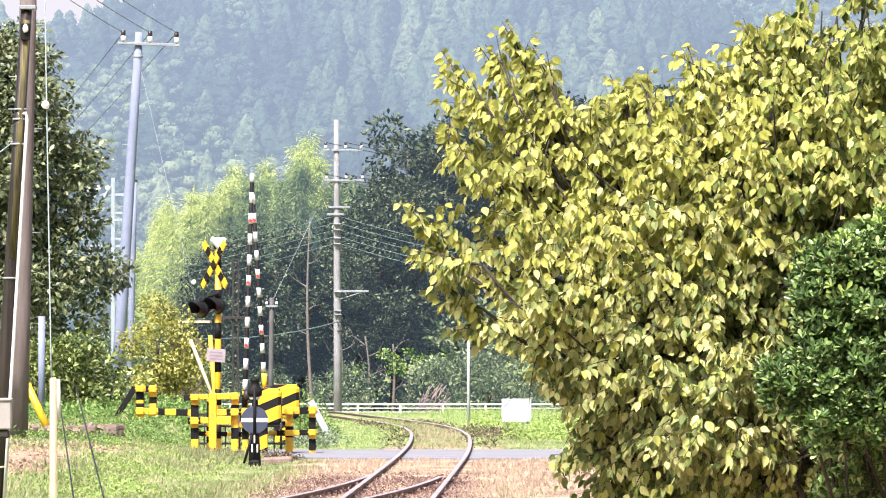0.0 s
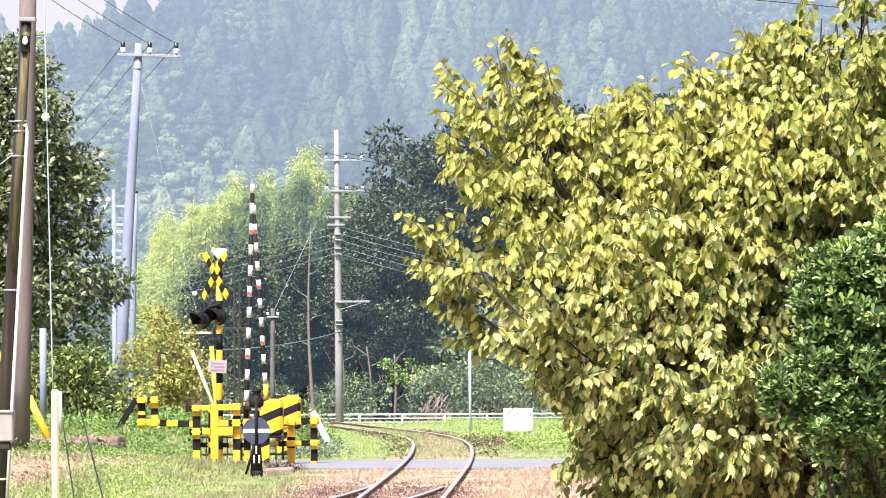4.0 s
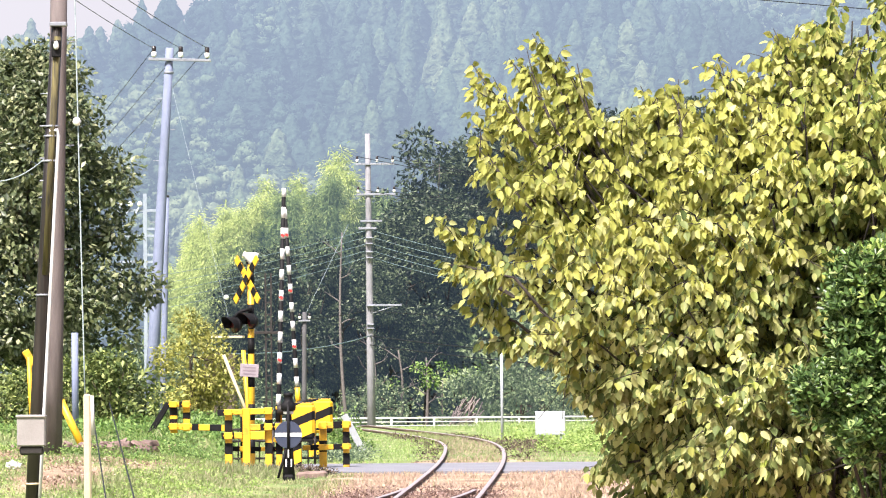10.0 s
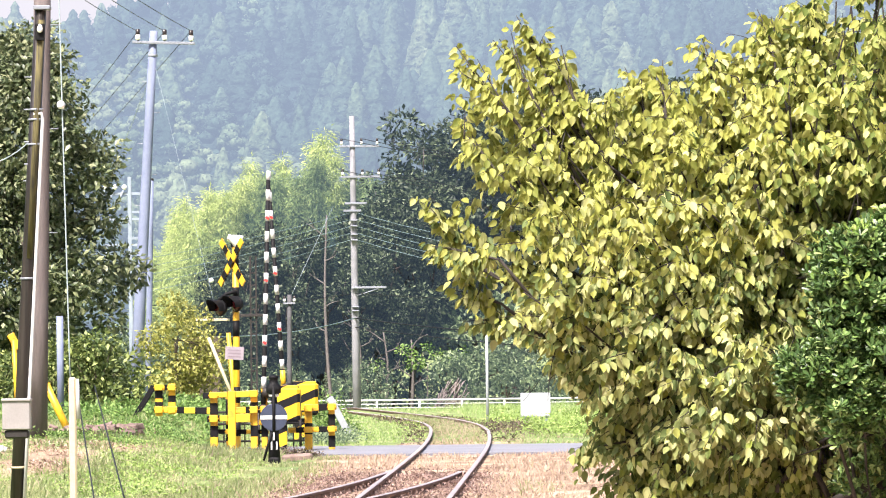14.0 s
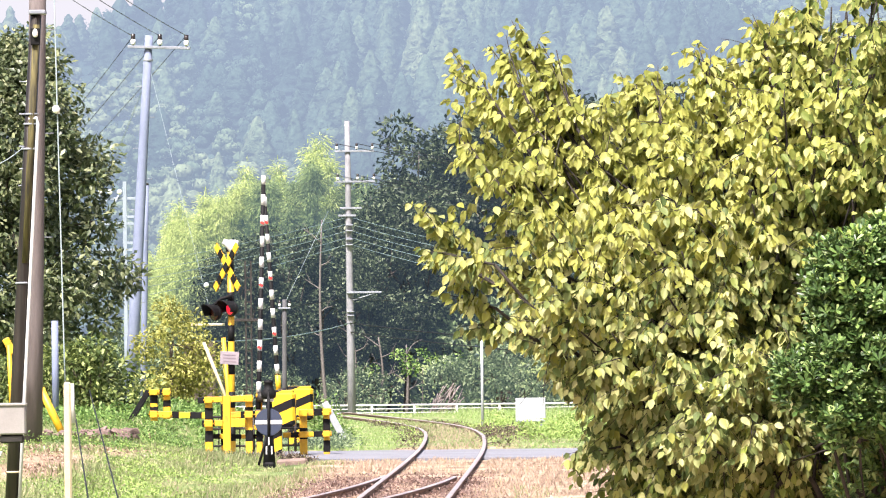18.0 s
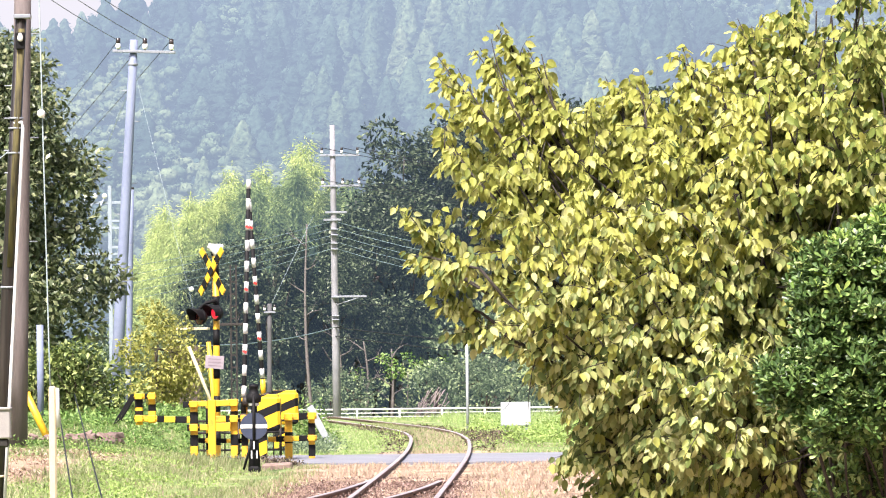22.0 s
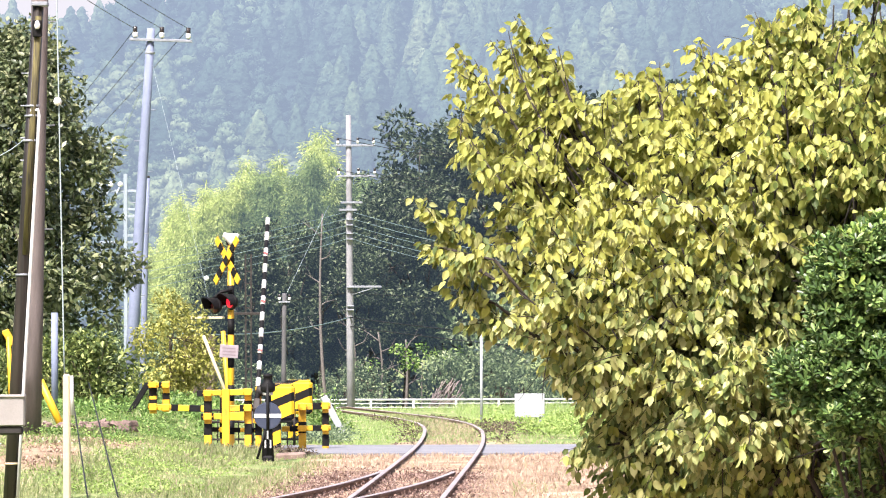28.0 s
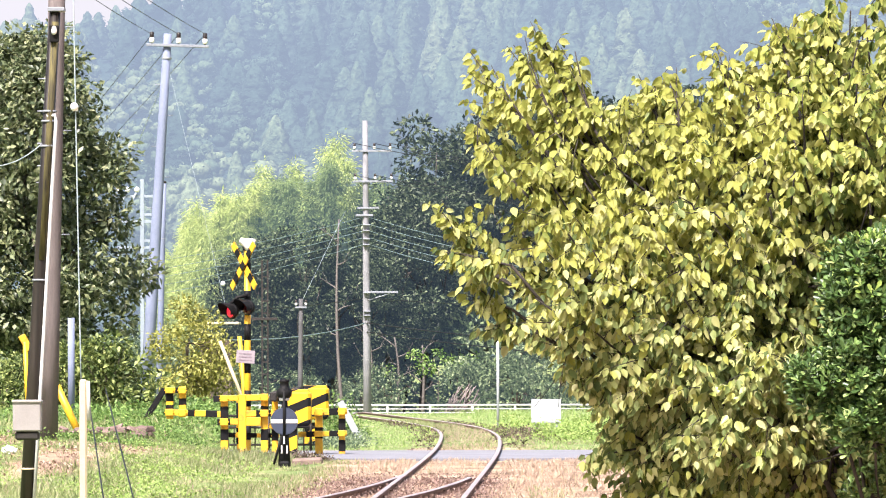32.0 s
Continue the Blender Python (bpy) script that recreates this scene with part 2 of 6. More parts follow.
DARK_LEAF = foliage("dark_evergreen_leaves", [(0.0, (0.04, 0.06, 0.03)), (0.45, (0.12, 0.155, 0.07)), (0.8, (0.24, 0.27, 0.13)), (1.0, (0.46, 0.48, 0.28))], 0.28, 0.42, gloss=0.5)
# the air share puts haze into these leaves as a faint bluish glow
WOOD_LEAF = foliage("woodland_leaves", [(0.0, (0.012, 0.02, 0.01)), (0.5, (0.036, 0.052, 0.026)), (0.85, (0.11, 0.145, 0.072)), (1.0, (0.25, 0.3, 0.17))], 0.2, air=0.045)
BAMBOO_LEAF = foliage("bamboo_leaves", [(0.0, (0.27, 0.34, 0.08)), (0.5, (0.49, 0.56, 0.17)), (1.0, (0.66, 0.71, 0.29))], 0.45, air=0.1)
# darker copy of the bamboo leaves: shade is put into its colour
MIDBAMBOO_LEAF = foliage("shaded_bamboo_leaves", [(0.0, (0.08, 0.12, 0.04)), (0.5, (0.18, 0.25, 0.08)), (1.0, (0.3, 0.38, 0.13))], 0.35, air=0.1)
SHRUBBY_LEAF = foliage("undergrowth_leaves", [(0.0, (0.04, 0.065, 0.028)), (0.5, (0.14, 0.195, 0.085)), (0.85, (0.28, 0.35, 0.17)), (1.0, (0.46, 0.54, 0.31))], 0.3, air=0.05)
HEDGE_LEAF = foliage("hedge_leaves", [(0.0, (0.035, 0.06, 0.02)), (0.5, (0.14, 0.19, 0.055)), (1.0, (0.48, 0.54, 0.19))], 0.25)
GOLD_LEAF = foliage("yellowing_bush_leaves", [(0.0, (0.12, 0.135, 0.03)), (0.5, (0.34, 0.345, 0.085)), (1.0, (0.56, 0.53, 0.17))], 0.3)
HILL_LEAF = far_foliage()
GRASS = foliage("grass_blades", [(0.0, (0.15, 0.19, 0.075)), (0.5, (0.29, 0.33, 0.145)), (0.85, (0.44, 0.44, 0.25)), (1.0, (0.55, 0.46, 0.33))], 0.35)
LUSH_GRASS = foliage("lush_grass_blades", [(0.0, (0.2, 0.3, 0.09)), (0.5, (0.32, 0.44, 0.16)), (0.85, (0.44, 0.53, 0.24)), (1.0, (0.52, 0.5, 0.3))], 0.4)
STRAW = foliage("dry_grass_blades", [(0.0, (0.33, 0.245, 0.185)), (0.5, (0.41, 0.315, 0.245)), (0.85, (0.48, 0.385, 0.3)), (1.0, (0.33, 0.34, 0.17))], 0.3)


FRESH_WEED = foliage("fresh_weed_leaves", [(0.0, (0.06, 0.12, 0.028)), (0.5, (0.15, 0.26, 0.065)), (1.0, (0.32, 0.44, 0.14))], 0.3)
LIGHT_WEED = foliage("light_weed_leaves", [(0.0, (0.14, 0.22, 0.05)), (0.5, (0.26, 0.37, 0.1)), (1.0, (0.42, 0.5, 0.18))], 0.3)
DEAD_WEED = foliage("dead_weed_leaves", [(0.0, (0.03, 0.022, 0.017)), (0.5, (0.11, 0.08, 0.062)), (0.85, (0.22, 0.17, 0.13)), (1.0, (0.24, 0.26, 0.1))], 0.2)
TRACK_LITTER = foliage("reddish_track_litter", [(0.0, (0.06, 0.036, 0.03)), (0.5, (0.19, 0.12, 0.1)), (0.85, (0.36, 0.25, 0.215)), (1.0, (0.48, 0.38, 0.33))], 0.15)
BANK_LITTER = foliage("dry_leaf_litter", [(0.0, (0.16, 0.1, 0.07)), (0.5, (0.36, 0.26, 0.19)), (1.0, (0.55, 0.44, 0.34))], 0.2)


def ground_material():
    m, nt, b = nodes_of("ground_soil_and_turf")
    co = nt.nodes.new("ShaderNodeTexCoord")
    turf = ramp(nt, noise_of(nt, 1.4, 6), [(0.3, (0.07, 0.12, 0.03)), (0.5, (0.15, 0.205, 0.06)), (0.7, (0.29, 0.26, 0.14))])
    soil = ramp(nt, noise_of(nt, 1.1, 6), [(0.32, (0.12, 0.08, 0.05)), (0.5, (0.3, 0.21, 0.14)), (0.7, (0.46, 0.35, 0.25))])
    where = nt.nodes.new("ShaderNodeAttribute")
    where.attribute_name = "bare"
    edge = nt.nodes.new("ShaderNodeMath")
    edge.operation = "ADD"
    nt.links.new(where.outputs["Fac"], edge.inputs[0])
    sub = nt.nodes.new("ShaderNodeMath")
    sub.operation = "MULTIPLY_ADD"
    sub.inputs[1].default_value, sub.inputs[2].default_value = 1.2, -0.6
    nt.links.new(noise_of(nt, 0.8, 6), sub.inputs[0])
    nt.links.new(sub.outputs[0], edge.inputs[1])
    mask = ramp(nt, edge.outputs[0], [(0.4, (0, 0, 0)), (0.6, (1, 1, 1))])
    nt.links.new(mix(nt, mask, turf, soil), b.inputs["Base Color"])
    b.inputs["Roughness"].default_value = 0.95
    bump(nt, b, noise_of(nt, 14, 6), 0.8, 0.05)
    return m


GROUND = ground_material()


# ---- shaping helpers ----
def thing(name, at, label, category, group="", kind=""):
    ob = new(name)
    ob.location = at
    return tagged(ob, label, category, group, kind)


def part(name, bm, material, parent=None, label="", at=None):
    me = bpy.data.meshes.new(name)
    bm.to_mesh(me)
    bm.free()
    for mt in material if isinstance(material, (list, tuple)) else (material,):
        me.materials.append(mt)
    ob = new(name, me)
    ob.parent = parent
    if at is not None:
        ob.location = at
    return tagged(ob, label)


def box(bm, centre, size, turn=None, bevel=0.008, index=0):
    m = Matrix.Translation(centre) @ (turn.to_4x4() if turn else Matrix()) @ Matrix.Diagonal((*size, 1))
    made = bmesh.ops.create_cube(bm, size=1, matrix=m)["verts"]
    faces = {f for v in made for f in v.link_faces}
    for f in faces:
        f.material_index = index
    if bevel:
        edges = {e for v in made for e in v.link_edges}
        got = bmesh.ops.bevel(bm, geom=list(edges), offset=min(bevel, min(size) * 0.3), segments=1, affect="EDGES", profile=0.5)
        for f in got["faces"]:
            f.material_index = index
    return bm


def sweep(bm, pts, radii, n=8, index=0, smooth=True):
    """A round bar along points, with a radius for each."""
    pts = [Vector(p) for p in pts]
    if isinstance(radii, (int, float)):
        radii = [radii] * len(pts)
    rings = []
    for i, p in enumerate(pts):
        d = (pts[min(i + 1, len(pts) - 1)] - pts[max(i - 1, 0)]).normalized()
        a = d.orthogonal().normalized() if abs(d.z) < 0.9 else Vector((1, 0, 0)).cross(d).normalized()
        b = d.cross(a)
        rings.append([bm.verts.new(p + (a * math.cos(k * math.tau / n) + b * math.sin(k * math.tau / n)) * radii[i]) for k in range(n)])
    for r0, r1 in zip(rings, rings[1:]):
        for k in range(n):
            f = bm.faces.new((r0[k], r0[(k + 1) % n], r1[(k + 1) % n], r1[k]))
            f.smooth, f.material_index = smooth, index
    for ring, flip in ((rings[0], True), (rings[-1], False)):
        f = bm.faces.new(ring[::-1] if flip else ring)
        f.material_index = index
    return bm


def lathe(bm, profile, at=(0, 0, 0), turn=None, n=14, index=0):
    """A body of revolution round z from (radius, height) pairs."""
    m = Matrix.Translation(at) @ (turn.to_4x4() if turn else Matrix())
    rings = [[bm.verts.new(m @ Vector((r * math.cos(k * math.tau / n), r * math.sin(k * math.tau / n), z))) for k in range(n)] for r, z in profile]
    for r0, r1 in zip(rings, rings[1:]):
        for k in range(n):
            f = bm.faces.new((r0[k], r0[(k + 1) % n], r1[(k + 1) % n], r1[k]))
            f.smooth, f.material_index = True, index
    for ring, flip in ((rings[0], True), (rings[-1], False)):
        f = bm.faces.new(ring[::-1] if flip else ring)
        f.material_index = index
    return bm


def B():
    return bmesh.new()


def cloud_mesh(name, template, faces, place, turn, size, material):
    """Many copies of one small shape, joined in one mesh: place (n,3), turn (n,3,3), size (n,) or (n,3)."""
    tv = np.asarray(template, float)
    size = np.asarray(size, float)
    sv = tv[None] * (size[:, None, None] if size.ndim == 1 else size[:, None, :])
    co = np.einsum("nij,nkj->nki", turn, sv) + place[:, None, :]
    n, k = len(place), len(tv)
    fl = np.array([v for f in faces for v in f])
    per = np.array([len(f) for f in faces])
    loops = (fl[None] + (np.arange(n) * k)[:, None]).ravel()
    total = np.tile(per, n)
    me = bpy.data.meshes.new(name)
    me.vertices.add(n * k)
    me.vertices.foreach_set("co", co.astype(np.float32).ravel())
    me.loops.add(len(loops))
    me.loops.foreach_set("vertex_index", loops.astype(np.int32))
    me.polygons.add(len(total))
    me.polygons.foreach_set("loop_start", np.concatenate(([0], np.cumsum(total)[:-1])).astype(np.int32))
    me.update(calc_edges=True)
    me.materials.append(material)
    return me


def unit(v):
    return v / np.maximum(np.linalg.norm(v, axis=-1, keepdims=True), 1e-9)


def turns(along, facing):
    """Frames whose y runs along a leaf and whose z is its face."""
    y = unit(along)
    x = unit(np.cross(y, facing))
    z = np.cross(x, y)
    return np.stack((x, y, z), axis=-1)


# leaf outlines, one unit long, folded at the midrib
LEAF = [(0, 0, 0), (0.19, 0.1, 0.02), (0.32, 0.36, 0.05), (0.24, 0.7, 0.0), (0.07, 0.92, -0.08), (0, 1.04, -0.13), (-0.07, 0.92, -0.08), (-0.24, 0.7, 0.0), (-0.32, 0.36, 0.05), (-0.19, 0.1, 0.02)]
LEAF_FACES = [(0, 1, 2, 3, 4, 5), (0, 5, 6, 7, 8, 9)]
SMALL = [(0, 0, 0), (0.26, 0.5, 0.06), (0, 1, -0.05), (-0.26, 0.5, 0.06)]
SMALL_FACES = [(0, 1, 2), (0, 2, 3)]
NARROW = [(0, 0, 0), (0.11, 0.4, 0.03), (0, 1, -0.1), (-0.11, 0.4, 0.03)]
BLADE = [(0.04, 0, 0), (-0.04, 0, 0), (0, 1, 0)]
BLADE_FACES = [(0, 1, 2)]


# ---- the lie of the land ----
HEADING_Y = [-200, 71, 80.5, 87.6, 95.7, 106, 119, 132, 149, 230, 700]
HEADING = [0.028, 0.0248, 0.0213, 0.0095, -0.004, -0.018, -0.05, -0.072, -0.074, -0.08, -0.08]
_ys = np.arange(-150.0, 420.0, 0.5)
_xs = np.cumsum(np.interp(_ys, HEADING_Y, HEADING) * 0.5)
_xs += -0.115 - np.interp(84.1, _ys, _xs)


def track_x(y):
    return np.interp(y, _ys, _xs)


def smooth(t):
    t = np.clip(t, 0, 1)
    return t * t * (3 - 2 * t)


def profile_z(y):
    y = np.asarray(y, float)
    return -0.01 * np.clip(y - 95, 0, 75) - 1.45 * smooth((y - 168) / 37) - 0.7 * smooth((y - 239) / 3)


def ground_z(x, y):
    x, y = np.asarray(x, float), np.asarray(y, float)
    base = profile_z(y)
    bank = 0.45 * smooth((track_x(y) - x - 2.6) / 3.2) * smooth((y - 63) / 11) * (1 - smooth((y - 175) / 40)) * (1 - smooth((y - 79.8) / 1.2) * smooth((91 - y) / 2.4) * smooth((x + 5.4) / 1.2))
    u, v = x / 2, y / 2
    ridge = 46.5 + np.where(u < -28, 0.16, 0.2) * (u + 28) - 0.0006 * (u + 28) ** 2 + 1.5 * np.sin(u * 0.05 + 1) + 1.2 * np.sin(u * 0.13)
    rise = np.clip(v - 480, 0, None) * 0.19 + 3.0 * np.sin(u * 0.045 + v * 0.02) * smooth((v - 480) / 80)
    hill = 2 * np.minimum(rise, np.maximum(ridge, 20) + 0.02 * (v - 700)) * smooth((1500 - v) / 500)
    bed = np.where(y > 71, 0.035, 0.0) * smooth((2.6 - np.abs(x - track_x(y))) / 1.0) * (1 - smooth((y - 80.2) / 0.8) * smooth((88.2 - y) / 0.8))
    return base + bank + bed + np.clip(hill, 0, None)


# bare soil on the bank: distance from the track, place along it, half width, half length
BARE = ((5.4, 70.5, 0.6, 3.2), (4.6, 74.5, 0.35, 1.6), (4.8, 83.5, 0.6, 1.3), (6.6, 75.0, 0.45, 1.6))


def bare_soil(x, y):
    out = 0.0
    for d, along, half_w, half_l in BARE:
        out = out + np.exp(-((track_x(y) - x - d) / half_w) ** 2 - ((y - along) / half_l) ** 2)
    return out


def build_ground():
    ys = np.concatenate((np.arange(-60, 40, 8), np.arange(40, 130, 0.75), np.arange(130, 260, 2.5), np.arange(260, 900, 20), np.arange(900, 2000, 24), np.arange(2000, 4500, 180)))
    xs = np.concatenate((-np.geomspace(1500, 16, 34), np.arange(-15.5, 15.6, 0.5), np.geomspace(16, 1500, 34)))
    X, Y = np.meshgrid(xs, ys)
    Z = ground_z(X, Y)
    rough = 0.03 * np.sin(X * 2.3 + Y * 0.7) * np.sin(Y * 1.1 - X * 0.5) + 0.02 * np.sin(X * 5.1 + 1.3 * Y)
    Z = Z - 0.02 + rough * (np.abs(X - track_x(Y)) > 1.6)
    nx, ny = len(xs), len(ys)
    verts = np.stack((X, Y, Z), -1).reshape(-1, 3)
    i = (np.arange(ny - 1)[:, None] * nx + np.arange(nx - 1)[None]).ravel()
    faces = np.stack((i, i + 1, i + nx + 1, i + nx), 1)
    me = bpy.data.meshes.new("ground")
    me.from_pydata(verts.tolist(), [], faces.tolist())
    me.polygons.foreach_set("use_smooth", np.ones(len(faces), bool))
    d = (X - track_x(Y)).ravel()
    yy = Y.ravel()
    bare = np.where(yy < 81.5, smooth((d + 2.7) / 1.5), smooth((1.5 - np.abs(d)) / 0.7) * 0.8) * (1 - 0.75 * smooth((yy - 86) / 6))
    bare += 0.95 * bare_soil(X, Y).ravel()
    at = me.attributes.new("bare", "FLOAT", "POINT")
    at.data.foreach_set("value", bare.astype(np.float32))
    me.materials.append(GROUND)
    # hill floor: darkest tone, as painted shade between the trees, and the haze glow
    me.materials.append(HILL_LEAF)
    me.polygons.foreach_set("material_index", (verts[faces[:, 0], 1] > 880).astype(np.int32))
    return tagged(new("ground", me), "grassy ground with bare straw-coloured soil beside the track", "ground", kind="structure")


build_ground()


def build_road():
    bm = B()
    xs = np.arange(-4.5, 60.1, 0.5)
    def z(x):
        return float(ground_z(x, 85)) + 0.03
    y0, y1 = 81.2, 86.8
    rows = [[bm.verts.new((x, yy, z(x) + dz)) for yy, dz in ((y0, -0.14), (y0, 0), (y1, 0), (y1, -0.14))] for x in xs]
    for a, b in zip(rows, rows[1:]):
        for k in range(3):
            bm.faces.new((a[k], b[k], b[k + 1], a[k + 1]))
    road = part("road", bm, ASPHALT)
    tagged(road, "narrow worn grey asphalt road over the crossing", "road", kind="structure")


build_road()


# ---- track ----
def rail_points(offset, y0, y1, step=1.5, shift=None):
    out = []
    for y in np.arange(y0, y1 + 0.01, step):
        h = float(np.interp(y, HEADING_Y, HEADING))
        s = shift(y) if shift else 0.0
        out.append(Vector((float(track_x(y)) + offset + s, y - offset * h, float(profile_z(y)) - 0.06)))
    return out


RAIL_SECTION = [(-0.06, 0.0), (0.06, 0.0), (0.06, 0.015), (0.01, 0.04), (0.01, 0.1), (0.033, 0.115), (0.033, 0.143), (0.024, 0.15), (-0.024, 0.15), (-0.033, 0.143), (-0.033, 0.115), (-0.01, 0.1), (-0.01, 0.04), (-0.06, 0.015)]


def rail(pts, parent, lift=0.0, name="rail"):
    bm = B()
    rings = []
    for i, p in enumerate(pts):
        d = (pts[min(i + 1, len(pts) - 1)] - pts[max(i - 1, 0)]).normalized()
        sd = Vector((d.y, -d.x, 0)).normalized()
        rings.append([bm.verts.new(p + sd * u + Vector((0, 0, v + lift))) for u, v in RAIL_SECTION])
    n = len(RAIL_SECTION)
    for a, b in zip(rings, rings[1:]):
        for k in range(n):
            f = bm.faces.new((a[k], b[k], b[(k + 1) % n], a[(k + 1) % n]))
            f.material_index = 1 if k in (6, 7, 8) else 0
    bm.faces.new(rings[0])
    bm.faces.new(rings[-1][::-1])
    bmesh.ops.recalc_face_normals(bm, faces=bm.faces[:])
    return part(name, bm, (RUST, RAIL_TOP), parent)


GAUGE = 1.067 / 2 + 0.005
track = thing("railway_track", (0, 0, 0), "single rusty railway track with a turnout, overgrown with weeds", "railway track", kind="structure")
rail(rail_points(-GAUGE, 20, 330), track)
rail(rail_points(GAUGE, 20, 330), track)


def diverge(y):
    t = max(0.0, 71.0 - y)
    return -(0.022 * t + 0.0042 * t * t)


rail(rail_points(-GAUGE, 30, 70.25, 0.75, diverge), track)
rail(rail_points(GAUGE, 30, 69.5, 0.75, lambda y: diverge(y) - 0.07), track)
sl = B()
box(sl, (0, 0, 0), (2.1, 0.2, 0.14), None, 0.02)
first_sleeper = part("sleeper", sl, SLEEPER, track)
first_sleeper.location = (float(track_x(60)), 60, -0.04)
for k in range(1, 190):
    y = 50 + k * 0.64
    o = new("sleeper", first_sleeper.data)
    o.parent = track
    wide = 0.5 * -diverge(y)
    o.location = (float(track_x(y)) - wide * 0.5, y + random.uniform(-0.03, 0.03), float(profile_z(y)) - 0.11 + random.uniform(-0.008, 0.008))
    o.rotation_euler = (0, 0, -float(np.interp(y, HEADING_Y, HEADING)) + random.uniform(-0.01, 0.01))
    o.scale = (1 + wide * 0.45, random.uniform(0.9, 1.1), 1)


# ---- growing things ----
def limb(bm, p, q, r0, r1, bend=0.1, rng=random, steps=5, n=6):
    p, q = Vector(p), Vector(q)
    off = Vector((rng.uniform(-1, 1), rng.uniform(-1, 1), rng.uniform(-0.2, 1))) * (q - p).length * bend
    pts = [p.lerp(q, t) + off * math.sin(t * math.pi) for t in [i / steps for i in range(steps + 1)]]
    sweep(bm, pts, [r0 + (r1 - r0) * i / steps for i in range(steps + 1)], n)
    return pts


def clump_leaves(rng, clumps, per, size, spread=1.0, hang=0.3):
    """Leaf places round clumps (centre, radius): on and inside each clump, facing out and up."""
    P, A, F, S = [], [], [], []
    for c, r in clumps:
        n = max(8, int(per * (r ** 2)))
        d = unit(rng.normal(size=(n, 3)))
        rad = r * (0.55 + 0.5 * rng.random((n, 1))) * np.array([1, 1, 0.8])
        P.append(np.asarray(c) + d * rad)
        F.append(unit(d * 0.8 + np.array([0, -0.15, 0.7]) + rng.normal(size=(n, 3)) * 0.45))
        A.append(unit(d + rng.normal(size=(n, 3)) * 0.7 + np.array([0, 0, -hang])))
        S.append(size * rng.uniform(0.6, 1.35, n))
    P, A, F, S = map(np.concatenate, (P, A, F, S))
    return P, turns(A, F), S


def tree(name, at, clumps, trunk_top, trunk_r, leaf, per, size, label, category="tree", group="", bark=BARK, seed=1, template=SMALL, faces=SMALL_FACES, limbs=9):
    """A trunk, limbs to the clumps and a crown of leaves; clumps are (x, y, z, radius) from the base."""
    rng = np.random.default_rng(seed)
    rr = random.Random(seed)
    root = thing(name, at, label, category, group)
    bm = B()
    spine = limb(bm, (0, 0, -0.2), trunk_top, trunk_r, trunk_r * 0.45, 0.05, rr, 7, 9)
    for c in rr.sample(clumps, min(limbs, len(clumps))):
        s = spine[rr.randint(2, len(spine) - 1)]
        limb(bm, s, c[:3], trunk_r * 0.35, trunk_r * 0.08, 0.12, rr, 5, 6)
    part("trunk", bm, bark, root)
    P, T, S = clump_leaves(rng, [(c[:3], c[3]) for c in clumps], per, size)
    crown = new("crown", cloud_mesh("crown", template, faces, P, T, S, leaf))
    crown.parent = root
    return root


def crown_clumps(rr, count, low, high, wide, shape=0.5, r=(0.5, 1.0)):
    """Clumps in an uneven rounded crown between two heights."""
    out = []
    for _ in range(count):
        h = rr.random()
        w = wide * math.sqrt(max(0.05, 1 - ((h - shape) / max(shape, 1 - shape)) ** 2)) * math.sqrt(rr.random())
        a = rr.uniform(0, math.tau)
        out.append((w * math.cos(a), w * math.sin(a), low + (high - low) * h, rr.uniform(*r)))
    return out


# -- the near tree with yellowing leaves --
TREE_DEPTH = 25.5


def crown_left(z):
    """How far the crown reaches to the left at a height."""
    return np.interp(z, [1.0, 1.45, 1.7, 1.92, 2.14, 2.3, 2.5, 2.72, 2.9, 3.1, 3.4, 3.6], [0.74, 0.7, 0.63, 0.42, 0.2, 0.08, 0.05, 0.14, 0.14, 0.08, 0.14, 0.3])


def crown_top(x):
    """How high the crown reaches at a distance across."""
    return np.interp(x, [0.0, 0.3, 0.5, 0.72, 0.86, 1.0, 1.2, 1.35, 1.55, 1.75, 2.3], [3.3, 3.55, 3.44, 3.3, 3.25, 3.34, 3.36, 3.45, 3.58, 3.76, 3.95])


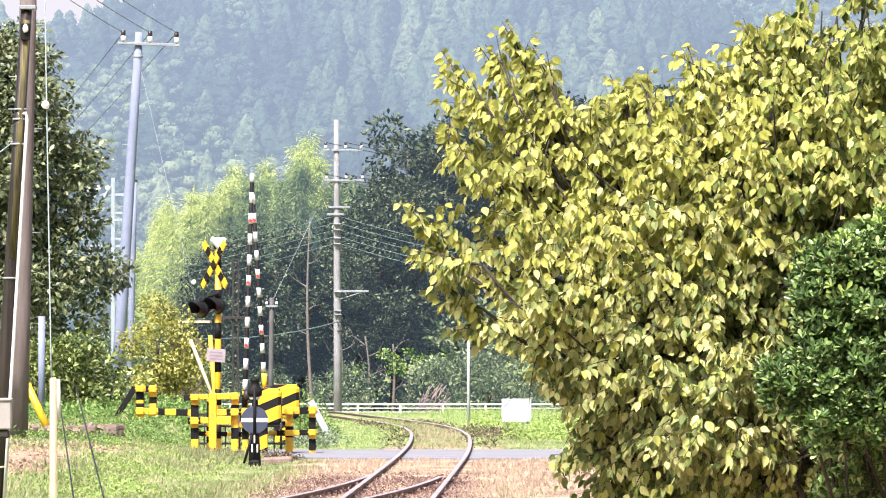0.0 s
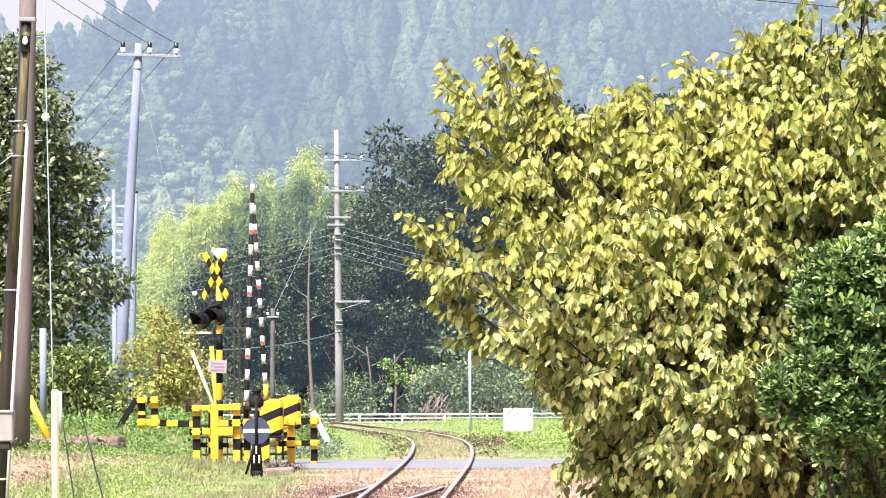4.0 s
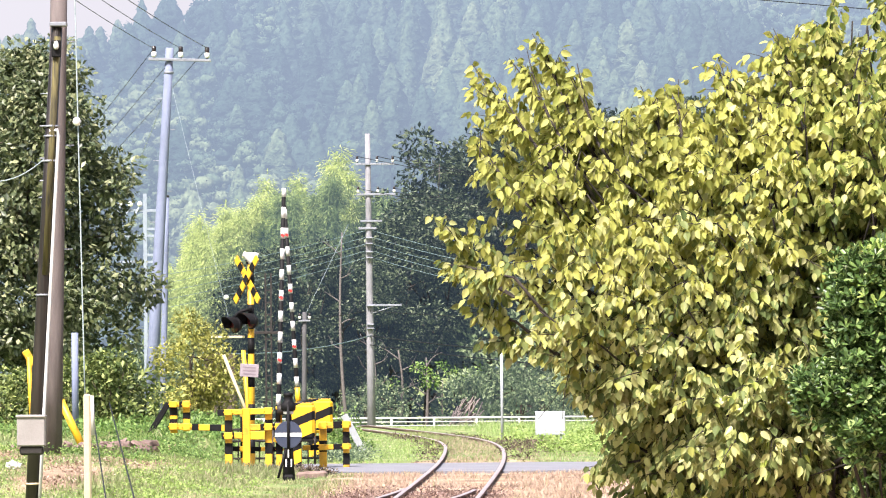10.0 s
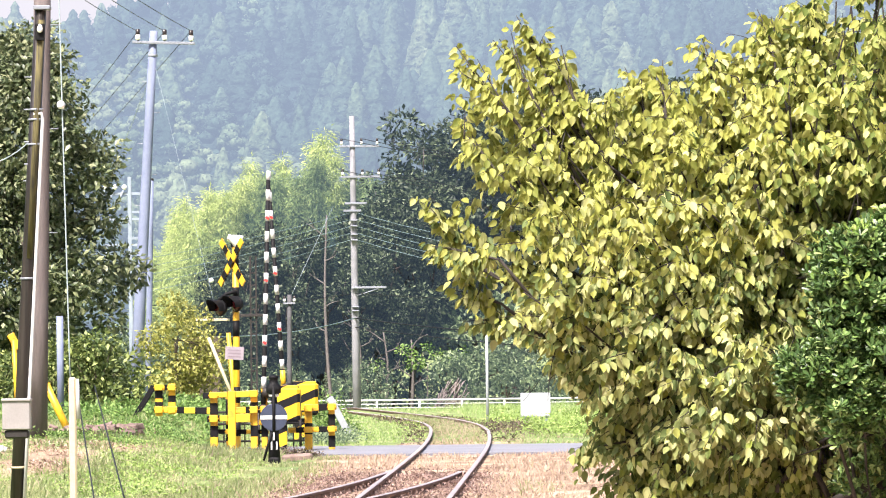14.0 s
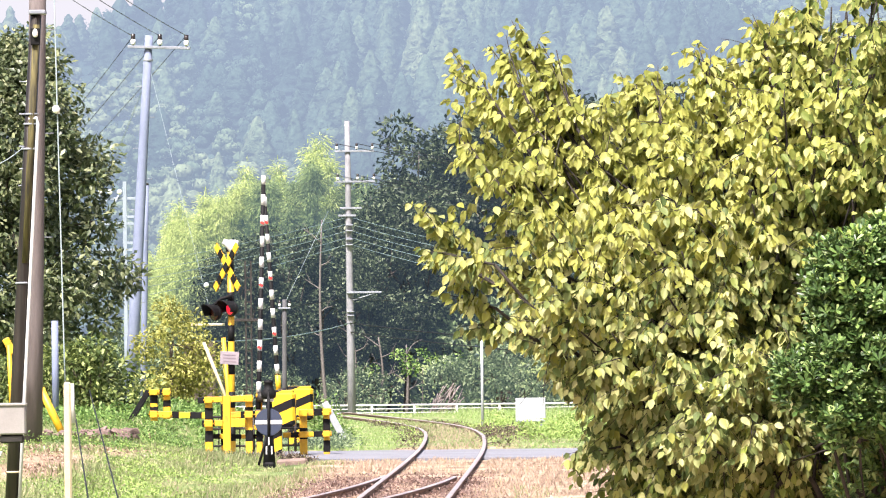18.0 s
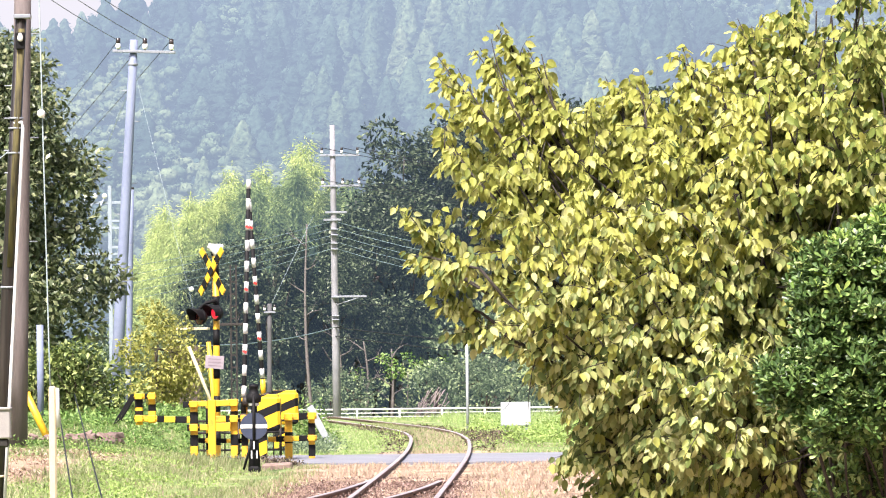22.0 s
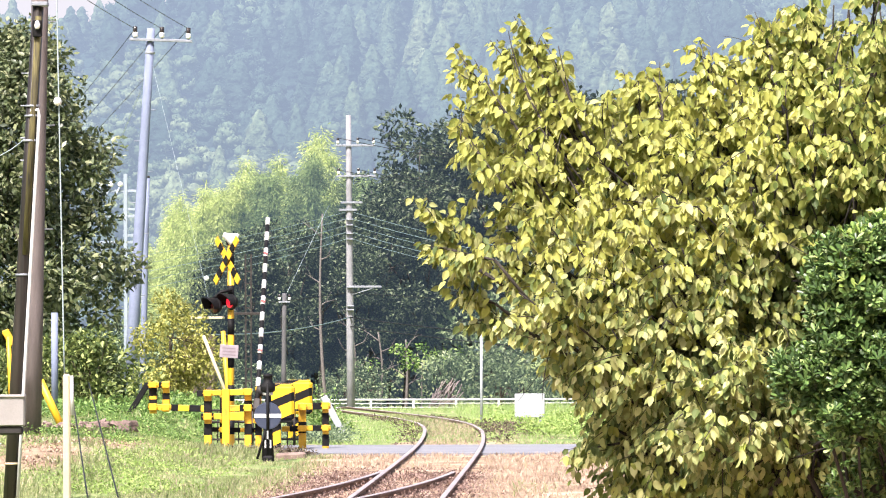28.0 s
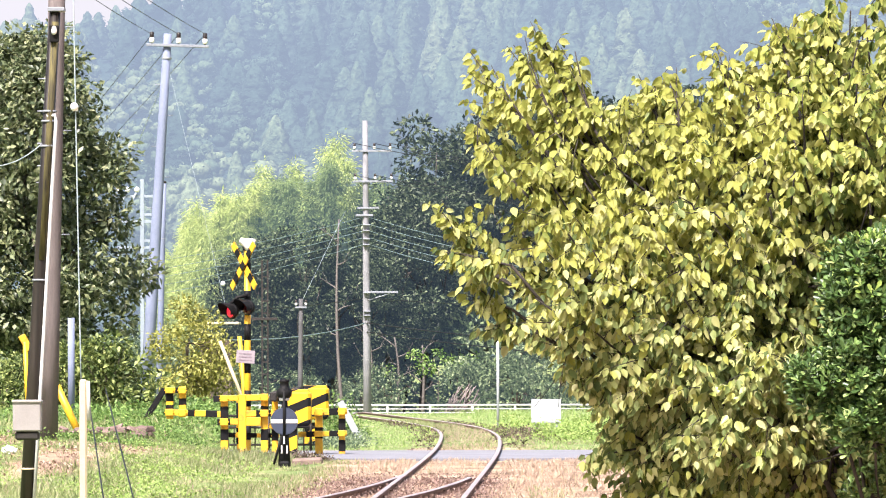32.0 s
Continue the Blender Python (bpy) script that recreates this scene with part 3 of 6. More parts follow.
def build_yellow_tree():
    rng = np.random.default_rng(11)
    rr = random.Random(11)
    base = Vector((2.0, 26.0, 0.0))
    root = thing("yellow_leaved_tree", base, "leafy tree turning yellow-green beside the platform", "tree")
    heart = Vector((1.95, 26.0, 1.75))

    def placed(x, z, deep):
        """A point of the crown; deep: how far it lies behind the crown's front."""
        u = min(1.0, max(0.0, (x - float(crown_left(z))) / 1.5))
        v = min(1.0, max(0.0, (float(crown_top(x)) - z) / 1.1)) * min(1.0, max(0.0, (z - 0.9) / 0.75))
        y = TREE_DEPTH - 1.35 * math.sqrt(min(1.0, 2.2 * u * (0.35 + 0.65 * v))) * (0.35 + 0.65 * min(1.0, v * 1.6)) + deep
        k = y / TREE_DEPTH
        return Vector((x * k, y, 2.1 + (z - 2.1) * k))

    trunk = B()
    fork = Vector((1.9, 25.95, 0.85))
    sweep(trunk, [Vector((2.03, 26, -0.2)) - base, Vector((1.99, 26, 0.4)) - base, fork - base], [0.13, 0.11, 0.1], 10)
    # low crooked limbs under the crown
    for tx, ty, tz in ((0.9, 25.2, 1.45), (1.35, 24.7, 1.35), (2.5, 25.1, 1.4), (1.6, 25.2, 1.75), (2.2, 24.8, 1.7), (1.6, 24.2, 1.38), (2.4, 24.1, 1.44), (1.9, 24.0, 1.3)):
        limb(trunk, fork - base, Vector((tx, ty, tz)) - base, 0.06, 0.024, 0.16, rr, 8, 8)
    part("trunk", trunk, SHADED_BARK, root)
    P, A, F, S = [], [], [], []

    def wand(bm, p, d, length, droop, r0=0.0038):
        """A shoot with leaves hanging from it on both sides."""
        n = 5
        bend = Vector((rr.gauss(0, 0.12), rr.gauss(0, 0.12), 0))
        pts = [p + d * length * t + bend * length * t * t - Vector((0, 0, droop * length * t * t)) for t in [i / n for i in range(n + 1)]]
        sweep(bm, [q - base for q in pts], [r0 * (1 - 0.7 * i / n) for i in range(n + 1)], 4)
        count = int(length / 0.0135) + 2
        for j in range(count):
            t = (0.12 + 0.88 * (j + rr.random() * 0.6) / count) * n
            k = min(int(t), n - 1)
            q = pts[k].lerp(pts[k + 1], t - k)
            along = (pts[k + 1] - pts[k]).normalized()
            side = along.cross(Vector((0, 0, 1)))
            side = (side.normalized() if side.length > 0.05 else Vector((1, 0, 0))) * (1 if j % 2 else -1)
            tip = max(0.0, t / n - 0.8) * 3.5
            hang = side * rr.uniform(0.1, 0.7) + along * (rr.uniform(0.0, 0.35) + tip) + Vector((rr.gauss(0, 0.38), rr.gauss(-0.1, 0.35), -1.0 + 0.7 * tip))
            P.append(q + side * rr.uniform(0.005, 0.03) + Vector((0, rr.uniform(-0.03, 0.03), rr.uniform(-0.04, 0.02))) - base)
            A.append(hang)
            F.append(Vector((rr.gauss(-0.1, 0.95), -0.7 + rr.gauss(0, 0.5), 0.35 + rr.gauss(0, 0.55))) + side * 0.3)
            S.append(rr.uniform(0.042, 0.066) * (1 - 0.25 * tip))

    def bough(x, z, deep, shoots, reach, spread):
        """A limb from the fork into the crown, with a fan of shoots at its end."""
        p = placed(x, z, deep)
        out = (p - heart).normalized()
        bm = B()
        start = fork.lerp(p, rr.uniform(0.1, 0.35)) + Vector((rr.uniform(-0.08, 0.08), rr.uniform(-0.08, 0.08), 0))
        pts = limb(bm, start - base, p - base, 0.015, 0.004, 0.09, rr, 9, 5)
        for _ in range(shoots):
            d = (out * 0.9 + Vector((rr.gauss(-0.12, spread), rr.gauss(-0.15, spread), rr.gauss(0.2, spread)))).normalized()
            q = pts[rr.randint(5, 9)] + base
            wand(bm, q, d, reach * rr.uniform(0.6, 1.15), rr.uniform(0.05, 0.4))
        part("limb", bm, SHADED_BARK, root)

    # the body of the crown: boughs at even spacing, just under its front
    for row in range(-1, 16):
        for col in range(14):
            z = 1.05 + row * 0.18 + rr.uniform(-0.08, 0.08)
            x = 0.05 + col * 0.18 + rr.uniform(-0.08, 0.08) + (0.09 if row % 2 else 0)
            if x < crown_left(z) + (0.03 if z > 2.2 else 0.1) or z > crown_top(x) - 0.13 or x > 2.5:
                continue
            if x > 1.6 and z < 1.5:
                # the hollow under the shrub holds only deep growth
                bough(x, z, rr.uniform(0.7, 1.1), 9, 0.26, 0.75)
                bough(x, z, rr.uniform(0.3, 0.7), 4, 0.2, 0.75)
                continue
            bough(x, z, rr.uniform(0.05, 0.3), 10, 0.24, 0.75)
            if z > 2.4 or z < 1.4 or rr.random() < 0.6:
                bough(x, z, rr.uniform(0.35, 0.8), 9, 0.3, 0.85)
    # low boughs that reach out into the light
    for _ in range(24):
        bough(rr.uniform(1.15, 1.62), rr.uniform(1.48, 1.95), rr.uniform(-0.42, -0.12), 8, 0.24, 0.7)
    # thicker growth near the top
    for _ in range(70):
        x = rr.uniform(0.35, 2.2)
        bough(x, float(crown_top(x)) - rr.uniform(0.1, 0.45), rr.uniform(0.1, 0.6), 8, 0.22, 0.75)
    # long shoots that stand out of the outline: across, height and from where they spring
    for x, z, sx, sz in ((-0.06, 3.53, 0.3, 3.1), (0.185, 3.6, 0.42, 3.15), (0.314, 3.67, 0.5, 3.2), (0.51, 3.54, 0.62, 3.1), (-0.12, 3.18, 0.25, 2.8), (-0.17, 2.77, 0.02, 2.45),
                         (-0.2, 2.52, 0.2, 2.42), (-0.03, 2.29, 0.2, 2.2), (0.09, 2.13, 0.3, 2.1), (0.86, 3.4, 0.95, 3.1), (1.0, 3.43, 1.05, 3.1), (1.28, 3.56, 1.3, 3.2), (1.57, 3.68, 1.6, 3.35), (0.54, 1.45, 0.85, 1.5)):
        tip, start = placed(x, z, -0.05), placed(sx, sz, 0.1)
        bm = B()
        limb(bm, fork.lerp(start, 0.4) - base, start - base, 0.016, 0.008, 0.06, rr, 6, 5)
        d = tip - start
        for k in range(3):
            wob = Vector((rr.gauss(0, 0.05), rr.gauss(0, 0.12), rr.gauss(0, 0.05))) * (k > 0)
            wand(bm, start, d.normalized() + wob, d.length * (1.0 if k == 0 else rr.uniform(0.6, 0.85)), 0.04, 0.007)
        for t in (0.25, 0.45, 0.6):
            wand(bm, start + d * t, (d.normalized() + Vector((rr.gauss(0, 0.5), rr.gauss(0, 0.5), rr.gauss(0, 0.4)))).normalized(), 0.18, 0.1, 0.004)
        part("limb", bm, SHADED_BARK, root)
    P, A, F, S = np.array(P), np.array(A), np.array(F), np.array(S)
    # the low shoots have shed the leaves at their tips
    near_k = TREE_DEPTH / (P[:, 1] + base.y)
    height = 2.1 + (P[:, 2] + base.z - 2.1) * near_k
    kept = ((P[:, 0] + base.x) * near_k > crown_left(height) - 0.04) | (height > 1.88) | (height < 1.52)
    P, A, F, S = P[kept], A[kept], F[kept], S[kept]
    T = turns(A, F)
    order = np.argsort(P[:, 1] + 0.25 * rng.random(len(P)))
    near = order[:900:3]
    rest = np.setdiff1d(np.arange(len(P)), near)
    # the upper leaves have yellowed furthest and are lightened for the light there; those of the far side and the foot
    # least, darkened for shade
    blur = rng.normal(size=len(rest))
    olive = (P[rest, 0] + blur * 0.3 > -0.28) & (P[rest, 2] > 2.3) | (P[rest, 2] + blur * 0.12 < 1.3)
    high = ~olive & (P[rest, 2] + blur * 0.45 > 2.35)
    for material, chosen in ((YELLOW_LIT_LEAF, rest[high]), (OLIVE_LEAF, rest[olive]), (YELLOW_LEAF, rest[~high & ~olive])):
        crown = new("crown", cloud_mesh("crown", LEAF, LEAF_FACES, P[chosen], T[chosen], S[chosen], material))
        crown.parent = root
        tagged(crown, kind="stuff")
    single = cloud_mesh("leaf", LEAF, LEAF_FACES, np.zeros((1, 3)), np.eye(3)[None], np.ones(1), YELLOW_LEAF_SINGLE)
    for i in near:
        o = new("leaf", single)
        o.parent = crown
        o.matrix_local = Matrix.LocRotScale(Vector(P[i]), Matrix(T[i].tolist()).to_quaternion(), Vector((S[i],) * 3))


def single_leaf_material():
    m, nt, b = nodes_of("yellow_green_leaf")
    g = nt.nodes.new("ShaderNodeObjectInfo")
    col = ramp(nt, g.outputs["Random"], [(0.0, (0.2, 0.24, 0.04)), (0.5, (0.26, 0.29, 0.08)), (1.0, (0.36, 0.37, 0.14))])
    nt.links.new(col, b.inputs["Base Color"])
    b.inputs["Roughness"].default_value = 0.45
    return m


YELLOW_LEAF_SINGLE = single_leaf_material()
build_yellow_tree()


# -- the near green shrub --
def build_green_shrub():
    rr = random.Random(5)
    rng = np.random.default_rng(5)
    base = Vector((2.182, 24.0, 0.0))
    root = thing("green_shrub", base, "dense glossy green evergreen shrub in front of the yellow tree", "shrub")
    cl = []
    # rounded lobes of the crown: across, height, radius
    for x, z, r, count in ((1.86, 2.38, 0.15, 22), (2.03, 2.5, 0.14, 22), (2.24, 2.5, 0.16, 24), (1.79, 2.2, 0.15, 20), (2.08, 2.24, 0.2, 34), (2.34, 2.2, 0.2, 30), (1.74, 1.98, 0.12, 14), (1.62, 1.84, 0.12, 18), (1.8, 1.78, 0.17, 30), (2.05, 1.9, 0.2, 34), (2.3, 1.85, 0.22, 34), (1.74, 1.68, 0.1, 12), (1.98, 1.74, 0.14, 22), (2.25, 1.74, 0.16, 24)):
        for _ in range(count):
            d = Vector((rr.gauss(0, 1), rr.gauss(0, 1), rr.gauss(0, 1))).normalized() * r * rr.uniform(0.55, 1.0)
            cl.append((Vector((x, 23.5 - r * 0.9, z)) + d - base, rr.uniform(0.05, 0.1), d.z / r + 0.5 * (z - 2.3)))
    # the body of the crown behind them
    for _ in range(130):
        cl.append((Vector((rr.uniform(1.75, 2.75), rr.uniform(23.5, 24.5), rr.uniform(1.62, 2.4))) - base, rr.uniform(0.07, 0.12), -1))
    # sparse growth in the shade underneath
    for _ in range(30):
        cl.append((Vector((rr.uniform(1.7, 2.6), rr.uniform(23.9, 24.5), rr.uniform(1.0, 1.5))) - base, rr.uniform(0.05, 0.1), -1))
    for v, r, top in cl[::40]:
        bm = B()
        limb(bm, (rr.uniform(0.0, 0.35), rr.uniform(0.6, 0.8), -0.1), v, 0.014, 0.004, 0.14, rr, 7, 5)
        part("stem", bm, SHADED_BARK, root)
    # dark crooked limbs that carry the crown
    for p, q, r0 in (((2.7, 24.4, 1.5), (1.58, 24.05, 1.45), 0.022), ((1.75, 24.3, 1.25), (1.4, 24.1, 1.6), 0.016), ((1.85, 24.3, 1.15), (2.4, 24.1, 1.72), 0.026), ((1.5, 24.3, 1.28), (1.95, 24.1, 1.62), 0.016), ((1.72, 24.4, 1.2), (1.76, 24.1, 1.6), 0.012)):
        bm = B()
        limb(bm, Vector(p) - base, Vector(q) - base, r0, r0 * 0.12, 0.1, rr, 9, 7)
        part("limb", bm, SHADED_BARK, root)
    P, A, F, lobe_height = [], [], [], []
    for v, r, top in cl:
        for _ in range(int(3000 * r * r) + 9):
            d = Vector((rr.gauss(0, 1), rr.gauss(0, 1), rr.gauss(0, 1))).normalized()
            tip = v + d * r * rr.uniform(0.6, 1.1)
            up = (d * 0.7 + Vector((0, -0.15, 0.8))).normalized()
            a0 = rr.uniform(0, math.tau)
            o1 = up.orthogonal().normalized()
            o2 = up.cross(o1)
            for k in range(5):
                a = a0 + k * math.tau / 5
                rad = o1 * math.cos(a) + o2 * math.sin(a)
                P.append(tip)
                A.append(rad + up * rr.uniform(0.5, 1.4))
                F.append(up - rad * 0.5)
                lobe_height.append(top + 0.2 * d.z)
    P, A, F = map(np.array, (P, A, F))
    S = rng.uniform(0.032, 0.056, len(P))
    T = turns(A, F)
    blade = [(0, 0, 0), (0.11, 0.4, 0.05), (0.2, 0.74, 0.05), (0.1, 0.99, -0.02), (-0.1, 0.99, -0.02), (-0.2, 0.74, 0.05), (-0.11, 0.4, 0.05)]
    # leaves on the tops of the lobes and of the crown are paler
    pale_tops = np.array(lobe_height) + 0.12 * rng.normal(size=len(P)) > 0.68
    for material, chosen in ((PALE_TOP_LEAF, pale_tops), (SHRUB_LEAF, ~pale_tops)):
        crown = new("crown", cloud_mesh("crown", blade, [(0, 1, 2, 3), (0, 3, 4), (0, 4, 5, 6)], P[chosen], T[chosen], S[chosen], material))
        crown.parent = root


build_green_shrub()


# -- the evergreen tree by the poles --
def build_left_tree():
    rr = random.Random(21)
    base = (-8.455, 101.833, float(ground_z(-8.455, 101.833)))
    clumps = []
    for _ in range(330):
        h = rr.random()
        edge = np.interp(h, [0, 0.06, 0.2, 0.37, 0.53, 0.67, 0.8, 0.89, 1.0], [1.4, 1.8, 2.35, 1.75, 1.85, 1.75, 1.3, 0.95, 0.4])
        a = rr.uniform(0, math.tau)
        w = edge * math.sqrt(rr.uniform(0.1, 1.0))
        clumps.append((w * math.cos(a) - 0.35, w * math.sin(a), 1.45 + 6.2 * h, rr.uniform(0.22, 0.5)))
    tree("evergreen_tree", base, clumps, (-0.2, 0, 6.0), 0.11, DARK_LEAF, 800, 0.15, "tall dark evergreen tree with glossy leaves beside the poles", seed=21, limbs=30)


build_left_tree()


# ---- far woods and hill ----
def joined(name, verts, faces, tones, material, label):
    """One mesh from many pieces that share a face list; a tone for each vertex."""
    me = bpy.data.meshes.new(name)
    me.vertices.add(len(verts))
    me.vertices.foreach_set("co", verts.astype(np.float32).ravel())
    me.loops.add(faces.size)
    me.loops.foreach_set("vertex_index", faces.astype(np.int32).ravel())
    me.polygons.add(len(faces))
    me.polygons.foreach_set("loop_start", (np.arange(len(faces)) * faces.shape[1]).astype(np.int32))
    me.polygons.foreach_set("use_smooth", np.ones(len(faces), bool))
    me.update(calc_edges=True)
    at = me.attributes.new("tone", "FLOAT", "POINT")
    at.data.foreach_set("value", tones.astype(np.float32))
    me.materials.append(material)
    return tagged(new(name, me), label, "forest", kind="stuff")


def build_hill_forest():
    rng = np.random.default_rng(3)
    ball = bmesh.new()
    bmesh.ops.create_icosphere(ball, subdivisions=2, radius=1.0)
    ball_v = np.array([v.co[:] for v in ball.verts])
    ball_f = np.array([[v.index for v in f.verts] for f in ball.faces])
    ball.free()
    spokes, rings = 14, 15
    k = np.arange(spokes)
    band = np.stack((k, (k + 1) % spokes, (k + 1) % spokes + spokes, k + spokes), 1)
    cone = np.concatenate([band + i * spokes for i in range(rings - 1)])
    CV, CF, CT, BV, BF, BT = [], [], [], [], [], []
    P, T, S, tones = [], [], [], []
    cn = bn = 0
    y = 930.0
    while y < 1720:
        half = y * 0.0875 * 1.2 + 22
        for x in np.arange(-half, half, 7.8):
            px, py = x + rng.uniform(-3.5, 3.5), y + rng.uniform(-11, 11)
            z = float(ground_z(px, py))
            grove = math.sin(px * 0.03 + 1.3) + math.sin(py * 0.0105 + px * 0.015)
            # spur: lit ridges and shaded valleys, put into the tone of the trees
            spur = math.sin(px * 0.055 + py * 0.013) + 0.7 * math.sin(px * 0.11 - py * 0.02 + 1)
            low = math.exp(-((py - 930) / 70) ** 2)
            grand = math.exp(-((px + 41.5) / 8) ** 2 - ((py - 1108) / 24) ** 2)
            conifer = grand < 0.3 and rng.random() < 0.58 + 0.3 * grove - 0.6 * low
            tone = float(np.clip((0.36 if conifer else 0.55) + rng.normal() * 0.18 + 0.3 * grand + 0.3 * low - 0.3 * spur, 0, 1))
            if conifer:
                H, wide, ph = rng.uniform(12, 21), rng.uniform(3.8, 6.6), rng.uniform(0, 6)
                for t in np.linspace(0, 1, rings):
                    a = k * math.tau / spokes + t
                    lobes = 1 + 0.13 * np.sin(a * 4 + t * 37 + ph) + 0.17 * np.sin(t * 44 + ph) + rng.normal(size=spokes) * 0.1
                    r = wide * (1.015 - t) ** 0.62 * lobes
                    CV.append(np.stack((px + np.cos(a) * r, py + np.sin(a) * r, z + H * (0.08 + 0.92 * t) - 0.25 * r * lobes), 1))
                CF.append(cone + cn)
                cn += rings * spokes
                # lighter towards the top: light on the treetops put into the tone
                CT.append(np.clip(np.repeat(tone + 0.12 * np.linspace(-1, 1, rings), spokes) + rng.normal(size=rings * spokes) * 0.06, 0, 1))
                n = 70
                t = rng.random(n) ** 0.85
                a = rng.uniform(math.pi * 0.9, math.tau + math.pi * 0.1, n)
                out = np.stack((np.cos(a), np.sin(a), np.zeros(n)), 1)
                w = wide * (1.03 - t) ** 0.62
                P.append(np.array([px, py, z]) + out * w[:, None] * 0.85 + np.stack((0 * t, 0 * t, (0.06 + 0.92 * t) * H), 1))
                T.append(turns(out + rng.normal(size=(n, 3)) * 0.25 + np.array([0, 0, -0.35]), out * 0.6 + np.array([0, 0, 0.8]) + rng.normal(size=(n, 3)) * 0.2))
                S.append(rng.uniform(0.7, 1.5, n) * (1.15 - 0.6 * t))
            else:
                H = rng.uniform(10, 17) * (1 + 0.35 * grand) * (1 - 0.35 * low)
                wide = rng.uniform(4.2, 7.0) * (1 + 0.5 * grand)
                for i in range(10):
                    h = rng.random()
                    w = wide * 0.72 * math.sqrt(max(0.0, 1 - h * h)) * math.sqrt(rng.random())
                    a = rng.uniform(math.pi * 0.85, math.tau + 0.15 * math.pi)
                    r = wide * rng.uniform(0.2, 0.36)
                    c = np.array([px + w * math.cos(a), py + w * math.sin(a), z + H * (0.35 + 0.55 * h)])
                    lobes = 1 + 0.16 * np.sin(ball_v[:, :1] * 6 + i) * np.sin(ball_v[:, 2:] * 7 + 2 * i) + rng.normal(size=(len(ball_v), 1)) * 0.08
                    BV.append(ball_v * r * np.array([1, 1, 0.8]) * lobes + c)
                    BF.append(ball_f + bn)
                    bn += len(ball_v)
                    # upper sides lightened in tone, as light would fall on them
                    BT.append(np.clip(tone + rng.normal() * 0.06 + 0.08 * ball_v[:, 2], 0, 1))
                    d = unit(rng.normal(size=(16, 3)) + np.array([0, -0.7, 0.5]))
                    P.append(c + d * r * np.array([1, 1, 0.82]) * rng.uniform(0.85, 1.2, (16, 1)))
                    T.append(turns(rng.normal(size=(16, 3)) + d * 0.7, d + np.array([0, 0, 0.3]) + rng.normal(size=(16, 3)) * 0.4))
                    S.append(rng.uniform(0.6, 1.3, 16))
                n = 160
            tones.append(np.clip(tone + rng.normal(size=n) * 0.1, 0, 1))
        y += 24.0
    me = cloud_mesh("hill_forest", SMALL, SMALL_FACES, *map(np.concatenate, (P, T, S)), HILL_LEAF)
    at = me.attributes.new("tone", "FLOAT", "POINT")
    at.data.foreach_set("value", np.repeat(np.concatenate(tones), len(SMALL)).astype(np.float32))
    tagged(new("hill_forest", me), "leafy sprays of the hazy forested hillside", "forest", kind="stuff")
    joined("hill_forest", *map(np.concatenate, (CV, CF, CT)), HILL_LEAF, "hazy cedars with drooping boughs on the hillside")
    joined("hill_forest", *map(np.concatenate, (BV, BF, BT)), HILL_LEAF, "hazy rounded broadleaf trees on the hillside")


build_hill_forest()


